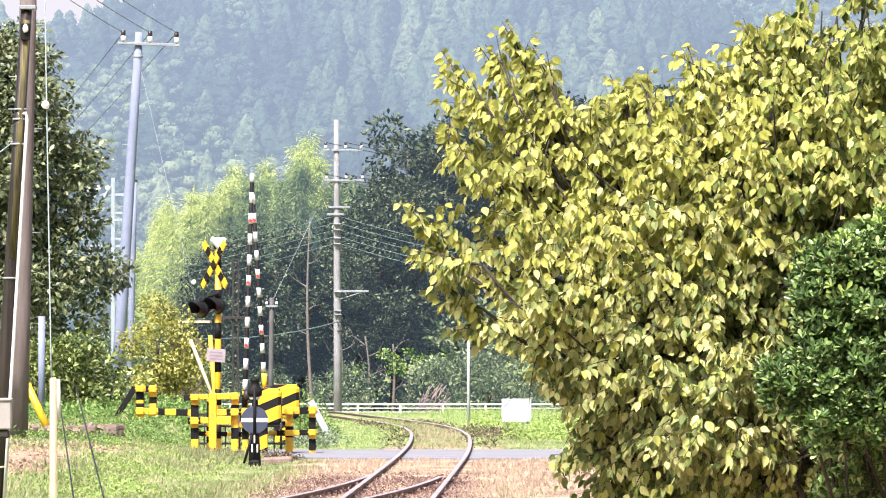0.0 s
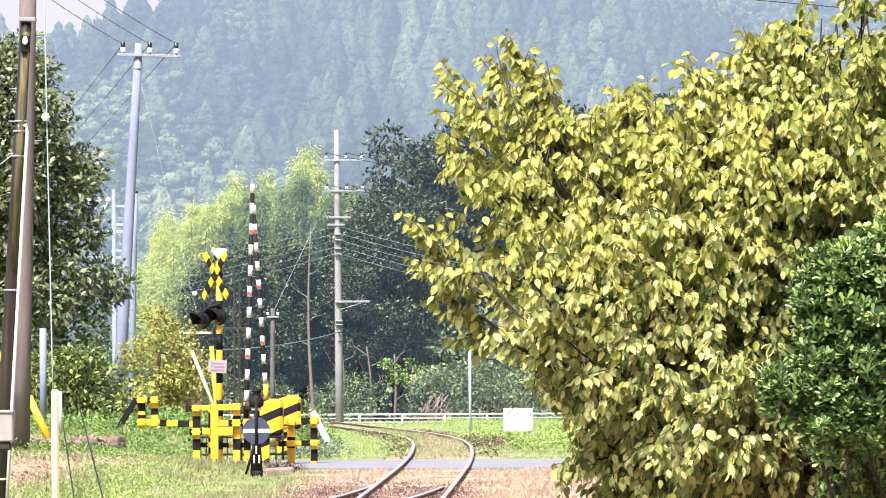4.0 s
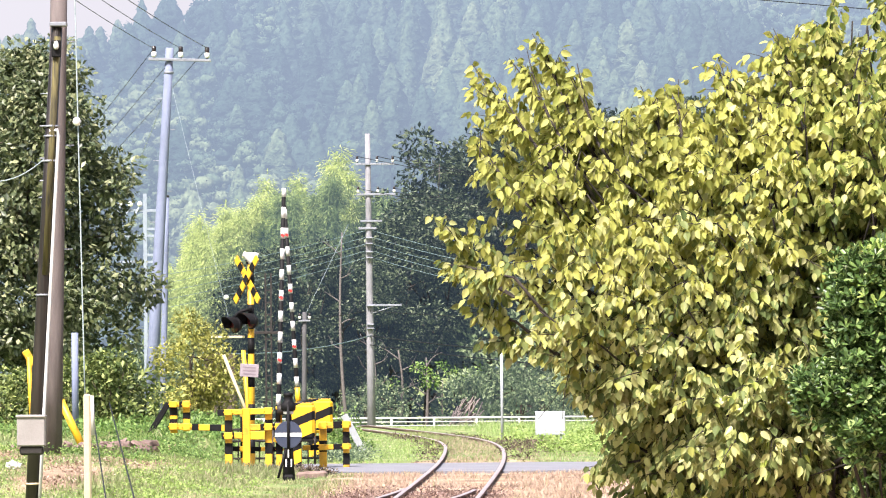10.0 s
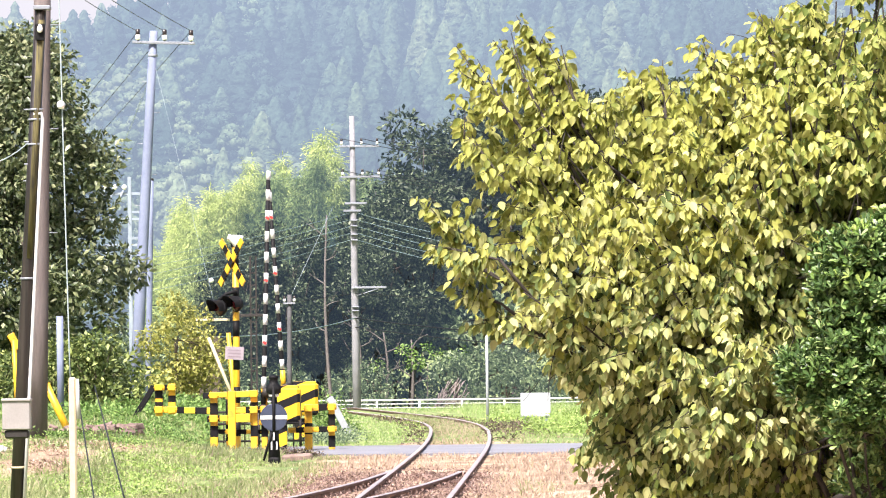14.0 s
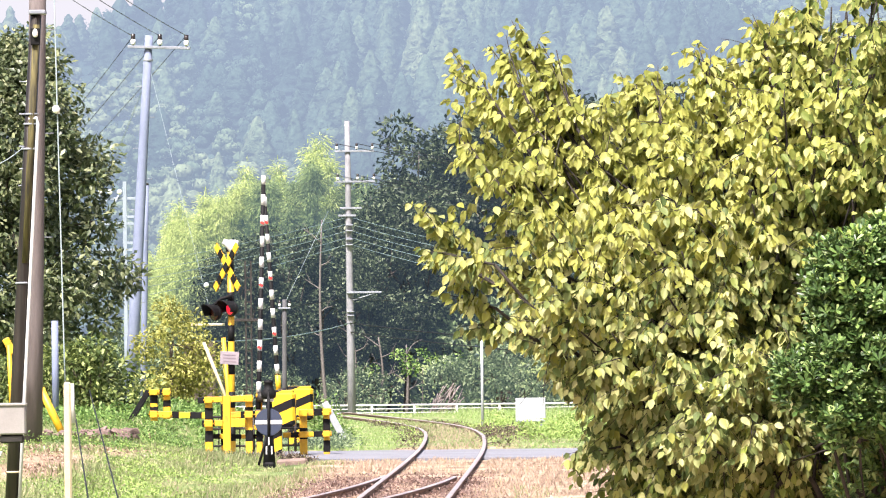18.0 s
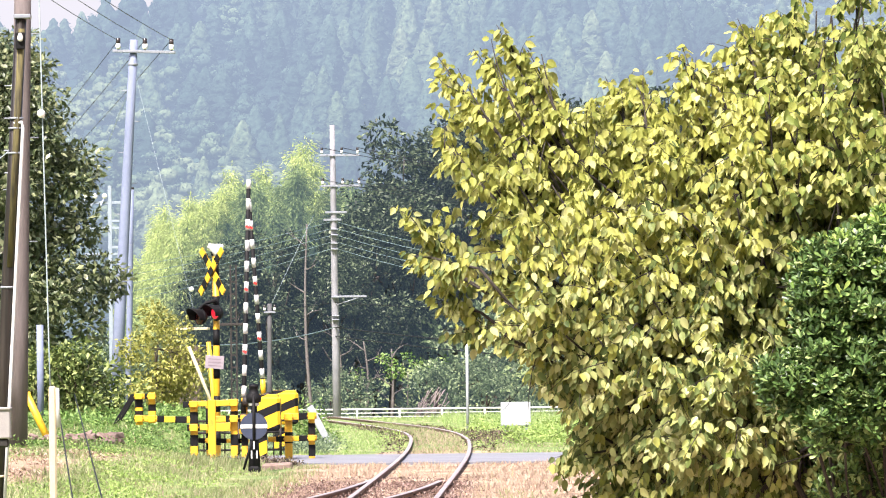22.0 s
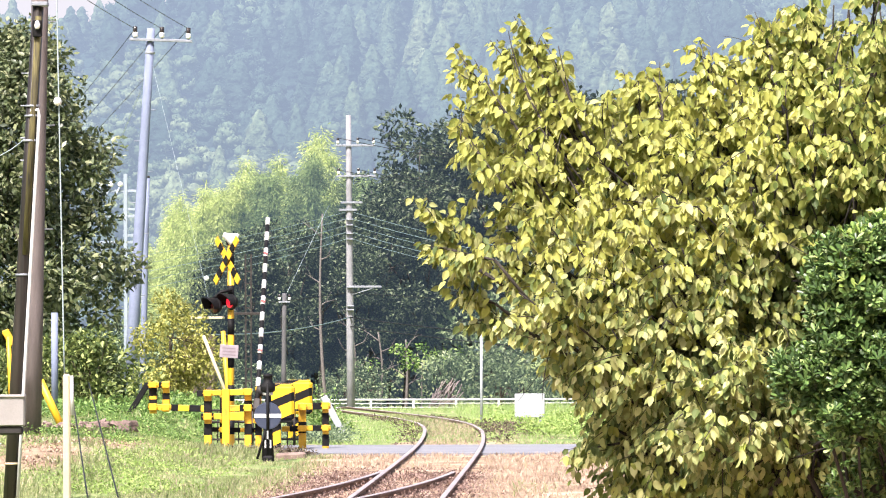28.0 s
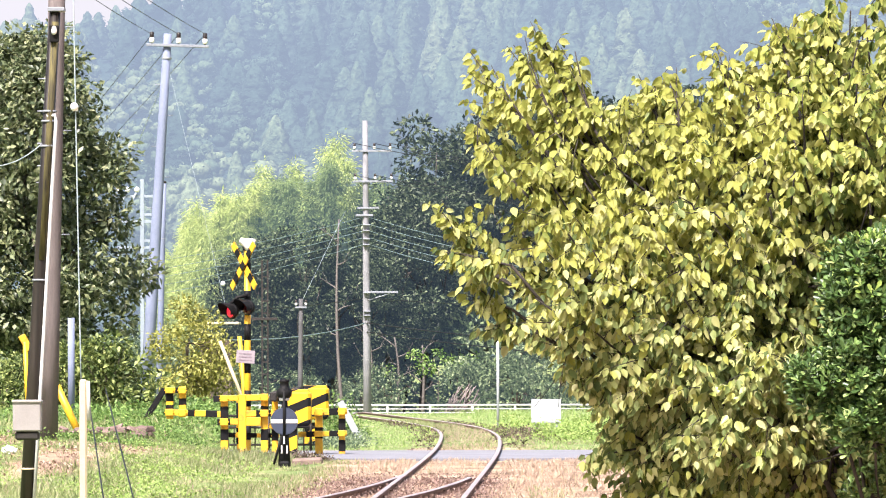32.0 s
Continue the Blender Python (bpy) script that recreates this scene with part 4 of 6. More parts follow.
def build_woods():
    rr = random.Random(8)
    proto = []
    for k in range(5):
        cl = crown_clumps(rr, 46, 4.0, 13.5, 3.6, 0.55, (0.7, 1.3))
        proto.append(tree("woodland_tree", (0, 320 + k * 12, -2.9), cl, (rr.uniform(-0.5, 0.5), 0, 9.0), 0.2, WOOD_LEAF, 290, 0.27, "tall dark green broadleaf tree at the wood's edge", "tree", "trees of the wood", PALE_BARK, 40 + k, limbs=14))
    def dark(row):
        return [(x, y, s * 1.25) for x, y, s in row]

    spots = dark([(-11.5, 292, 0.5), (-9.3, 287, 0.56), (-7.0, 276, 0.62), (-4.6, 283, 0.76), (-2.3, 277, 0.95), (0.4, 284, 1.0), (2.8, 278, 1.0), (5.2, 285, 1.02), (8.0, 280, 1.0), (11, 284, 1.0), (14, 279, 1.05), (18, 285, 1.1), (22, 281, 1.1), (-24, 288, 0.45), (26, 287, 1.0)]) + [(-26 + 4.2 * i, 305 + (i % 3) * 4, 0.5 + 0.05 * i if i < 12 else 1.1) for i in range(4, 14)]
    for i, (x, y, s) in enumerate(spots):
        m = pose(x, y, -2.9, 0, 0, rr.uniform(0, 360))
        if i < 5:
            proto[i].matrix_basis = m
            proto[i].scale = (s, s, s)
        else:
            o = copy_thing(proto[i % 5], m)
            o.scale = (s, s, s)
    # dark trees low in front of the bamboo
    for x, y, s in ((-13.059, 262, 0.5), (-11.941, 262, 0.6), (-10.853, 261, 0.66), (-9.824, 264, 0.7), (-8.647, 262, 0.74), (-7.176, 265, 0.76), (-5.706, 263, 0.66), (-4.088, 266, 0.84), (-2.765, 268, 0.92)):
        copy_thing(proto[int(x * 7) % 5], pose(x, y, -2.9, 0, 0, rr.uniform(0, 360))).scale = (s, s, s)
    # bare grey trunks at the edge
    for x, y, h, lean in ((-6.514, 257, 10.6, -0.12), (-5.543, 260, 5.0, 0.1), (-4.114, 261, 4.6, 0.05), (-7.086, 262, 7.0, 0.12), (-2.686, 262, 4.2, 0.05)):
        root = thing("bare_tree", (x, y, -2.9), "slender bare grey trunk with a dead limb", "tree", "bare trunks at the wood's edge")
        bm = B()
        sp_ = limb(bm, (0, 0, -0.2), (lean * 2, 0, h), 0.11, 0.035, 0.06, rr, 9, 8)
        part("trunk", bm, PALE_BARK, root)
        for i in (4, 5, 6, 7, 8):
            bm = B()
            p0 = sp_[i]
            side = -1 if (i + int(h * 3)) % 2 else 1
            reach = 1.7 if 6 < h < 8 and i == 4 else rr.uniform(0.5, 1.0)
            twig = limb(bm, p0, p0 + Vector((side * reach, rr.uniform(-0.3, 0.3), reach * rr.uniform(0.35, 1.1))), 0.04, 0.012, 0.18, rr, 7, 6)
            limb(bm, twig[4], twig[4] + Vector((side * 0.3, 0, 0.55)), 0.018, 0.006, 0.12, rr, 4, 5)
            part("limb", bm, PALE_BARK, root)
    # bamboo plumes
    groves = []
    for k in range(3):
        root = thing("bamboo_clump", (0, 0, 0), "bright yellow-green bamboo clump with feathery drooping tops", "bamboo", "bamboo at the wood's edge")
        rng = np.random.default_rng(70 + k)
        P, A, F = [], [], []
        for _ in range(9):
            bx, by = rr.uniform(-0.85, 0.85), rr.uniform(-0.8, 0.8)
            H = rr.uniform(7.5, 12.2)
            lean = Vector((rr.uniform(-0.8, 0.8), rr.uniform(-0.9, 0.4), 0))
            pts = [Vector((bx, by, 0)) + lean * t * t + Vector((0, 0, H * t - 0.5 * t ** 5)) for t in [i / 8 for i in range(9)]]
            part("culm", sweep(B(), pts, [0.05 - 0.005 * i for i in range(9)], 5), MIDBAMBOO_LEAF, root)
            for _ in range(150):
                # sprays of leaves, each a small drooping tuft
                t = 0.4 + 0.6 * rr.random() ** 0.75
                i = min(int(t * 8), 7)
                p = pts[i].lerp(pts[i + 1], t * 8 - i)
                w = 0.06 + 0.95 * math.sin(min(1, (1.03 - t) * 1.25) * math.pi / 2)
                a = rr.uniform(0, math.tau)
                d = Vector((math.cos(a), math.sin(a), 0))
                c = p + d * w * math.sqrt(rr.random())
                for _ in range(13):
                    o = Vector((rr.gauss(0, 0.16), rr.gauss(0, 0.16), rr.gauss(0, 0.13)))
                    P.append(c + o)
                    A.append(d * 0.6 + o * 3 + Vector((0, 0, -0.35)))
                    F.append(d * 0.5 + o * 2 + Vector((-0.1, -0.4, 1)))
        P, A, F = map(np.array, (P, A, F))
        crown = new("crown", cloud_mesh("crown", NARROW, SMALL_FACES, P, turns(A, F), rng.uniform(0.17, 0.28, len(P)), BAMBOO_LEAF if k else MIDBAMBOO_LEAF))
        crown.parent = root
        groves.append(root)
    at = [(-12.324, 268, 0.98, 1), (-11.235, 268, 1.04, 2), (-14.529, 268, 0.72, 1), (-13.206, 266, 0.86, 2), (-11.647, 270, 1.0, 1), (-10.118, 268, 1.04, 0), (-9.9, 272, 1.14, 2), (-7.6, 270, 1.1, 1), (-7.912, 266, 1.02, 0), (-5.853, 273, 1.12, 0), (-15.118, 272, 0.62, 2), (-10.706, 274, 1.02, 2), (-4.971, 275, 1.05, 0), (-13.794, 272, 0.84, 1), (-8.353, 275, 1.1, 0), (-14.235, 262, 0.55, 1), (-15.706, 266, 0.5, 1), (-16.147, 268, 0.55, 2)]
    used = set()
    for x, y, s, k in at:
        s = float(np.interp(x, [-16.5, -14.4, -12, -11, -9.9, -8.6, -7.6, -6.3, -5], [0.86, 1.06, 1.13, 1.06, 1.18, 1.06, 1.31, 1.14, 1.12])) * (0.8 + 0.2 * s)
        m = pose(x, y, -2.9, 0, 0, rr.uniform(0, 360))
        if k not in used:
            used.add(k)
            groves[k].matrix_basis = m
            groves[k].scale = (s, s, s)
        else:
            copy_thing(groves[k], m).scale = (s, s, s)
    # undergrowth along the far road
    bushes = []
    for k in range(3):
        cl = crown_clumps(rr, 34, 0.2, 2.8, 1.8, 0.4, (0.28, 0.6))
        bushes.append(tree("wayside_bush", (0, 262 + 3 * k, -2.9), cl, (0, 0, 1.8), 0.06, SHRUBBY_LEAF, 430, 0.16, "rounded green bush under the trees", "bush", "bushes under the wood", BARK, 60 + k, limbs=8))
    for i in range(32):
        x, y, s = -20 + i * 2.7 + rr.uniform(-0.9, 0.9), 257 + rr.uniform(-2, 5), rr.uniform(0.9, 1.75)
        if i >= 17:
            x, y, s = -22 + (i - 17) * 3.6 + rr.uniform(-1.0, 1.0), 269 + rr.uniform(-2, 3), rr.uniform(1.9, 2.6)
        m = pose(x, y, -2.9, 0, 0, rr.uniform(0, 360))
        if i < 3:
            bushes[i].matrix_basis = m
            bushes[i].scale = (s, s, s)
        else:
            copy_thing(bushes[i % 3], m).scale = (s, s, s)

    # a sunlit spray of leaves before the dark wood
    rl = random.Random(91)
    sunlit = [(rl.gauss(0, 1.0), rl.gauss(0, 0.5), rl.uniform(2.7, 3.9), rl.uniform(0.2, 0.4)) for _ in range(17)]
    tree("sunlit_sapling", (-1.722, 259, -2.9), sunlit, (0, 0, 3.0), 0.06, FRESH_WEED, 330, 0.18, "bright green sapling catching light before the dark wood", "tree", "", PALE_BARK, 92, limbs=2)


build_woods()

# yellowing bush between the poles and the crossing
rr0 = random.Random(31)
tree("yellowing_bush", (-6.838, 121.099, 0.2), crown_clumps(rr0, 48, 0.3, 2.55, 0.8, 0.4, (0.2, 0.4)) + [(c[0] + 0.65, c[1], c[2], c[3]) for c in crown_clumps(rr0, 28, 0.2, 1.75, 0.6, 0.35, (0.2, 0.38))], (0, 0, 1.6), 0.05, GOLD_LEAF, 900, 0.1, "bushy shrub with yellowing leaves behind the crossing fence", "bush", "", BARK, 33, limbs=14)
rm = random.Random(36)
tree("weed_mound", (-2.478, 97.405, 0.0), [(rm.uniform(-0.42, 0.42), rm.uniform(-0.3, 0.3), rm.uniform(0.1, 0.78) * (1 - abs(k - 10) / 26), rm.uniform(0.12, 0.24)) for k in range(40)], (0, 0, 0.5), 0.02, FRESH_WEED, 1500, 0.07, "mound of bright green weeds behind the gate boxes", "weeds", "", BARK, 37, limbs=8)
rr1 = random.Random(32)
HEDGE = "leafy green bush at the foot of the evergreen tree"
hedge = tree("hedge_bush", (-8.083, 106.682, 0.25), [(c[0] * 1.2, c[1] * 0.6, c[2], c[3]) for c in crown_clumps(rr1, 50, 0.1, 1.5, 1.0, 0.3, (0.2, 0.4))], (0, 0, 1.0), 0.05, HEDGE_LEAF, 800, 0.115, HEDGE, "bush", "bushes under the evergreen tree", BARK, 34, limbs=14)
for x, s_, sc in ((-7.0, 92.4, 1.05), (-7.7, 92.0, 0.95), (-8.9, 92.6, 0.85), (-9.9, 92.0, 0.9)):
    copy_thing(hedge, pose(x, 8961.3 / s_, 0.25, 0, 0, rr1.uniform(0, 360))).scale = (sc, sc, sc)


# ---- grass ----
def trimmed(x, y):
    """Grass stays short along the far rails."""
    d = np.abs(x - track_x(y))
    return (1 - 0.6 * smooth((3.4 - d) / 1.6) * (y > 86) * (d > 0.6)) * (1 - 0.75 * smooth((y - 195) / 20))


def grass(name, x0, x1, y0, y1, count, h, material, label, seed, keep=None, width=0.09, lean=0.5):
    rng = np.random.default_rng(seed)
    x, y = rng.uniform(x0, x1, count), rng.uniform(y0, y1, count)
    if keep is not None:
        k = keep(x, y, rng)
        x, y = x[k], y[k]
    n = len(x)
    tuft = 0.65 + 0.5 * (np.sin(x * 1.7 + 0.6 * y) * np.sin(y * 0.9 - x * 0.4)) * 0.7
    z = ground_z(x, y) - 0.03
    up = unit(np.stack((rng.normal(size=n) * lean, rng.normal(size=n) * lean, np.ones(n)), 1))
    face = unit(np.stack((rng.normal(size=n), -np.abs(rng.normal(size=n)), rng.normal(size=n) * 0.2 + 0.3), 1))
    H = rng.uniform(h[0], h[1], n) * tuft * trimmed(x, y)
    S = np.stack((np.full(n, width) * rng.uniform(0.6, 1.4, n) * 3, H, H), 1)
    ob = new(name, cloud_mesh(name, BLADE, BLADE_FACES, np.stack((x, y, z), 1), turns(up, face), S, material))
    return tagged(ob, label, "grass", kind="stuff")


def weeds(name, x0, x1, y0, y1, tufts, per, h, size, material, label, seed, keep=None):
    """Low leafy weeds in tufts."""
    rng = np.random.default_rng(seed)
    x, y = rng.uniform(x0, x1, tufts), rng.uniform(y0, y1, tufts)
    if keep is not None:
        k = keep(x, y)
        x, y = x[k], y[k]
    z = ground_z(x, y)
    c = np.repeat(np.stack((x, y, z), 1), per, 0)
    n = len(c)
    tall = np.repeat(rng.uniform(h[0], h[1], len(x)), per)
    off = rng.normal(size=(n, 3)) * np.array([0.14, 0.14, 0])
    off[:, 2] = tall * rng.random(n) ** 0.7 * np.exp(-(off[:, 0] ** 2 + off[:, 1] ** 2) * 14)
    along = unit(off * np.array([3, 3, 0.5]) + rng.normal(size=(n, 3)) * 0.4 + np.array([0, -0.1, 0.15]))
    face = unit(rng.normal(size=(n, 3)) * 0.45 + np.array([0, -0.3, 1]))
    ob = new(name, cloud_mesh(name, SMALL, SMALL_FACES, c + off, turns(along, face), rng.uniform(0.6, 1.4, n) * size, material))
    return tagged(ob, label, "weeds", kind="stuff")


def before_board(x, y):
    """False on the trampled patch in front of the white board."""
    return (np.abs(x - 1.72 * y / 118) > 0.55) | (y < 101) | (y > 118.2)


grass("grass", -10, -1.5, 56, 81.8, 80000, (0.05, 0.17), GRASS, "rough green grass on the bank", 1, lambda x, y, r: (track_x(y) - x > 1.45 + 1.0 * r.random(len(x))) & (bare_soil(x, y) < 0.2 + 0.75 * r.random(len(x))))
grass("grass", -14, -3.4, 82, 150, 26000, (0.1, 0.4), GRASS, "green grass behind the crossing fence", 2, lambda x, y, r: (track_x(y) - x > 1.0) & ((y > 87.2) | (x < -4.6)))
grass("grass", -6, 1.5, 87.2, 170, 32000, (0.12, 0.36), LUSH_GRASS, "bright green grass inside the curve", 3, lambda x, y, r: (track_x(y) - x > 0.9))
grass("grass", 0, 12, 87.2, 180, 32000, (0.12, 0.5), LUSH_GRASS, "bright green weeds beside the far track", 4, lambda x, y, r: (x - track_x(y) > 1.0 + 0.4 * r.random(len(x))) & before_board(x, y))
grass("grass", 0.3, 7, 87.1, 102, 10000, (0.06, 0.2), GRASS, "short green grass by the road", 21, lambda x, y, r: x - track_x(y) > 0.75)
grass("dry_grass", 0.3, 7, 87.1, 104, 4500, (0.06, 0.2), STRAW, "dry stalks in the grass by the road", 22, lambda x, y, r: x - track_x(y) > 0.75)
grass("dry_grass", -4, 6, 50, 81.1, 52000, (0.04, 0.15), STRAW, "dry straw-coloured grass along the track", 5, lambda x, y, r: (np.abs(x - track_x(y) + np.where(y < 71.5, 0.5, 0.0)) > np.where(y < 71.5, 1.25, 0.68)) & (x - track_x(y) > -2.6 + 1.5 * r.random(len(x))))
grass("dry_grass", -2, 2, 60, 120, 18000, (0.05, 0.16), STRAW, "dry weeds between the rails", 6, lambda x, y, r: (np.abs(x - track_x(y)) < 0.46) & ((y > 70.5) | (r.random(len(x)) < 0.2)) & ((y < 81.1) | (y > 87.0)))
grass("grass", -2, 2, 87.1, 160, 24000, (0.05, 0.16), GRASS, "green weeds between the rails", 7, lambda x, y, r: (np.abs(x - track_x(y)) < 0.46))


grass("grass", -16, 16, 150, 238, 42000, (0.15, 0.45), LUSH_GRASS, "tall green grass down to the far road", 10, lambda x, y, r: np.abs(x - track_x(y)) > 1.0)
grass("dry_grass", -10, -2, 60, 81.8, 6000, (0.05, 0.2), STRAW, "dry stalks among the grass of the bank", 8, lambda x, y, r: (track_x(y) - x > 1.8) & (np.sin(x * 1.3 + y * 0.33) * np.sin(y * 0.21 - x) + r.normal(size=len(x)) * 0.3 > 0.25))
grass("green_tufts", -3.5, 6, 55, 81.9, 9000, (0.06, 0.2), GRASS, "green tufts in the dry grass", 9, lambda x, y, r: (np.abs(x - track_x(y)) > 1.3) & (np.sin(x * 0.9 - y * 0.27) * np.sin(y * 0.31 + x) > 0.35))
weeds("weeds", -13, -4.2, 89, 118, 1500, 40, (0.1, 0.4), 0.08, FRESH_WEED, "low leafy green weeds behind the crossing", 11)
weeds("weeds", -10.5, -4.6, 71, 80.5, 330, 36, (0.06, 0.22), 0.045, FRESH_WEED, "patches of low leafy weeds on the bank", 12, lambda x, y: np.sin(x * 1.1 + 2) * np.sin(y * 0.7 + x * 0.4) > 0.1)
weeds("weeds", 0.8, 7, 92, 125, 700, 40, (0.1, 0.45), 0.07, LIGHT_WEED, "light green leafy weeds beside the curve", 13, lambda x, y: (x - track_x(y) > 1.3) & before_board(x, y))
weeds("weeds", -6.0, -4.35, 79.3, 87.5, 420, 30, (0.04, 0.2), 0.045, FRESH_WEED, "low green weeds round the end of the road", 27)
weeds("weeds", -3.4, -2.0, 88.8, 94, 110, 40, (0.1, 0.35), 0.06, SHRUBBY_LEAF, "low leafy weeds by the fence end", 14)
weeds("track_litter", -2.6, 0.6, 56, 71.5, 700, 34, (0.02, 0.07), 0.032, TRACK_LITTER, "brown litter and ballast between the rails", 16, lambda x, y: np.abs(x - track_x(y) + 0.4) < 1.3)
for side, seed in ((-1, 23), (1, 24)):
    # dark litter beside the rails, which also stands for the shadow there
    weeds("track_litter", -2.5, 3.0, 87, 135, 1500, 16, (0.02, 0.08), 0.05, DEAD_WEED, "brown litter and dead stalks along the rails, standing in for shadow too", seed, lambda x, y: np.abs(x - track_x(y) - side * 0.78) < 0.2)
    weeds("weeds", -2.5, 3.0, 87, 135, 600, 16, (0.03, 0.1), 0.045, LIGHT_WEED, "small green weeds along the rails", seed + 2, lambda x, y: np.abs(x - track_x(y) - side * 0.85) < 0.25)
weeds("track_litter", -0.5, 2.6, 92, 112, 200, 40, (0.05, 0.2), 0.05, DEAD_WEED, "brown litter beside the curve", 18, lambda x, y: np.abs(x - track_x(y) - 1.2) < 0.35)
weeds("dead_weeds", -8.5, -3.0, 62, 86, 900, 22, (0.02, 0.08), 0.045, BANK_LITTER, "brown dead leaves on the bare bank", 19, lambda x, y: bare_soil(x, y) > 0.35)
weeds("dead_weeds", -4.6, -2.4, 80.6, 81.4, 150, 36, (0.04, 0.2), 0.045, DEAD_WEED, "brown dead weeds under the crossing fence", 15)


grass("grass", -5.6, -2.9, 77.5, 82.2, 9000, (0.12, 0.3), GRASS, "taller grass at the foot of the crossing fence", 41)
weeds("weeds", -9, -3.0, 62, 80.5, 900, 30, (0.04, 0.16), 0.042, LIGHT_WEED, "light green leafy weeds in the grass of the bank", 42, lambda x, y: (track_x(y) - x > 2.4) & (np.sin(x * 2.1 + y * 0.6) * np.sin(y * 0.5 - x * 0.8) > -0.2) & (bare_soil(x, y) < 0.3))


def rubble():
    """Broken stones and soil at the edge of the bank."""
    rng = random.Random(17)
    heap = thing("rubble_heap", (-6.3, 79.0, 0.45), "low heap of broken brown stones at the bank's edge", "rubble")
    for k in range(64):
        bm = bmesh.new()
        bmesh.ops.create_cube(bm, size=1.5)
        bmesh.ops.bevel(bm, geom=bm.edges[:], offset=0.3, segments=1, affect="EDGES")
        sx, sy, sz = rng.uniform(0.06, 0.17), rng.uniform(0.06, 0.12), rng.uniform(0.04, 0.075)
        for v in bm.verts:
            v.co = Vector((v.co.x * sx, v.co.y * sy, v.co.z * sz)) * rng.uniform(0.75, 1.2)
        o = part("stone", bm, STONE, heap)
        o.location = (rng.uniform(-0.9, 1.3), rng.uniform(-0.6, 0.3), rng.uniform(0.0, 0.12))
        o.rotation_euler = (rng.uniform(-0.4, 0.4), rng.uniform(-0.4, 0.4), rng.uniform(0, 6))


rubble()


# ---- poles and wires ----
def wire(name, p, q, r, material, label, sag=0.2, steps=14, group="overhead wires"):
    p, q = Vector(p), Vector(q)
    bm = B()
    sweep(bm, [p.lerp(q, t) - Vector((0, 0, sag * 4 * t * (1 - t))) for t in [i / steps for i in range(steps + 1)]], r, 5)
    return tagged(part(name, bm, material), label, "wire", group)


def insulator(parent, at, s=1.0):
    bm = lathe(B(), [(0.03 * s, 0), (0.03 * s, 0.06 * s)], at, n=8)
    base = part("insulator_pin", bm, DARK_STEEL, parent)
    bm = lathe(B(), [(0.05 * s, 0.05 * s), (0.075 * s, 0.08 * s), (0.075 * s, 0.19 * s), (0.06 * s, 0.205 * s)], at, n=10)
    body = part("insulator", bm, PORCELAIN, parent, "white porcelain insulator")
    bm = lathe(B(), [(0.06 * s, 0.2 * s), (0.064 * s, 0.22 * s), (0.068 * s, 0.36 * s), (0.03 * s, 0.375 * s)], at, n=10)
    part("insulator_cap", bm, BROWN_PORCELAIN, parent)


def concrete_pole(name, foot, top, r0, r1, label, material=CONCRETE, sunk=0.06):
    foot, top = Vector(foot), Vector(top)
    root = thing(name, foot, label, "utility pole")
    d = top - foot
    part("pole", sweep(B(), [d * -sunk, d * 0.25, d * 0.5, d * 0.75, d], [r0 * 1.02, r0 + (r1 - r0) * 0.25, (r0 + r1) / 2, r0 + (r1 - r0) * 0.75, r1], 16), material, root)
    return root, d


# tall pale pole with three insulators
lp, ld = concrete_pole("utility_pole", (-9.633, 149.355, 0.133), (-8.967, 149.355, 10.85), 0.19, 0.12, "tall pale concrete utility pole with three insulators, leaning slightly")
arm_z = ld.z - 0.36
part("crossarm", box(B(), (ld.x + 0.3, -0.16, arm_z), (1.85, 0.08, 0.08), Matrix.Rotation(radians(2), 3, "Y"), 0.01), GALVANISED, lp)
for k, (ix, iz) in enumerate(((-0.46, 0.0), (0.33, -0.02), (1.11, -0.05))):
    insulator(lp, (ld.x + ix, -0.16, arm_z + 0.04 + iz), 1.0)
part("pole_band", lathe(B(), [(0.14, 0), (0.145, 0.01), (0.145, 0.06), (0.14, 0.07)], (ld.x * 0.95, 0, arm_z - 0.4)), GALVANISED, lp)
for k in range(9):
    t = 0.18 + k * 0.085
    part("step_bolt", sweep(B(), [ld * t, ld * t + Vector((0.3 if k % 2 else -0.3, 0, 0))], 0.011, 5), GALVANISED, lp)
top = Vector((-8.967, 149.355, 10.85))
# shorter pole beside it
sp, sd_ = concrete_pole("service_pole", (-9.407, 151.886, 0.1), (-9.254, 151.886, 6.507), 0.1, 0.085, "shorter pale concrete pole beside the tall one")
part("cap", lathe(B(), [(0.088, 0), (0.09, 0.05), (0.06, 0.07)], sd_), DARK_STEEL, sp)
# pole at the far road
cp, cd = concrete_pole("utility_pole", (-4.133, 199.14, -1.011), (-4.2, 199.14, 10.322), 0.17, 0.1, "grey concrete utility pole with several crossarms by the far road", GREY_CONCRETE, 0.13)



def on_far_pole(px_off, z):
    return (cd.x * z / cd.z + px_off, -0.13, z)


for z, w, off, ins in ((10.133, 1.56, 0.27, (-0.42, 0.36, 0.98)), (8.933, 1.56, 0.3, (-0.4, 0.38, 1.02)), (7.889, 0.86, 0.1, ()), (7.6, 0.7, -0.05, ()), (4.578, 1.3, 0.6, ())):
    part("crossarm", box(B(), on_far_pole(off, z), (w, 0.07, 0.08), None, 0.01), GALVANISED, cp)
    for i in ins:
        insulator(cp, on_far_pole(i, z + 0.04), 0.72)
for z in (7.222, 7, 6.667, 6.444, 3.667, 3.822, 4.556):
    part("pole_band", box(B(), on_far_pole(0.02, z), (0.29, 0.3, 0.05), None, 0.02), GALVANISED, cp)
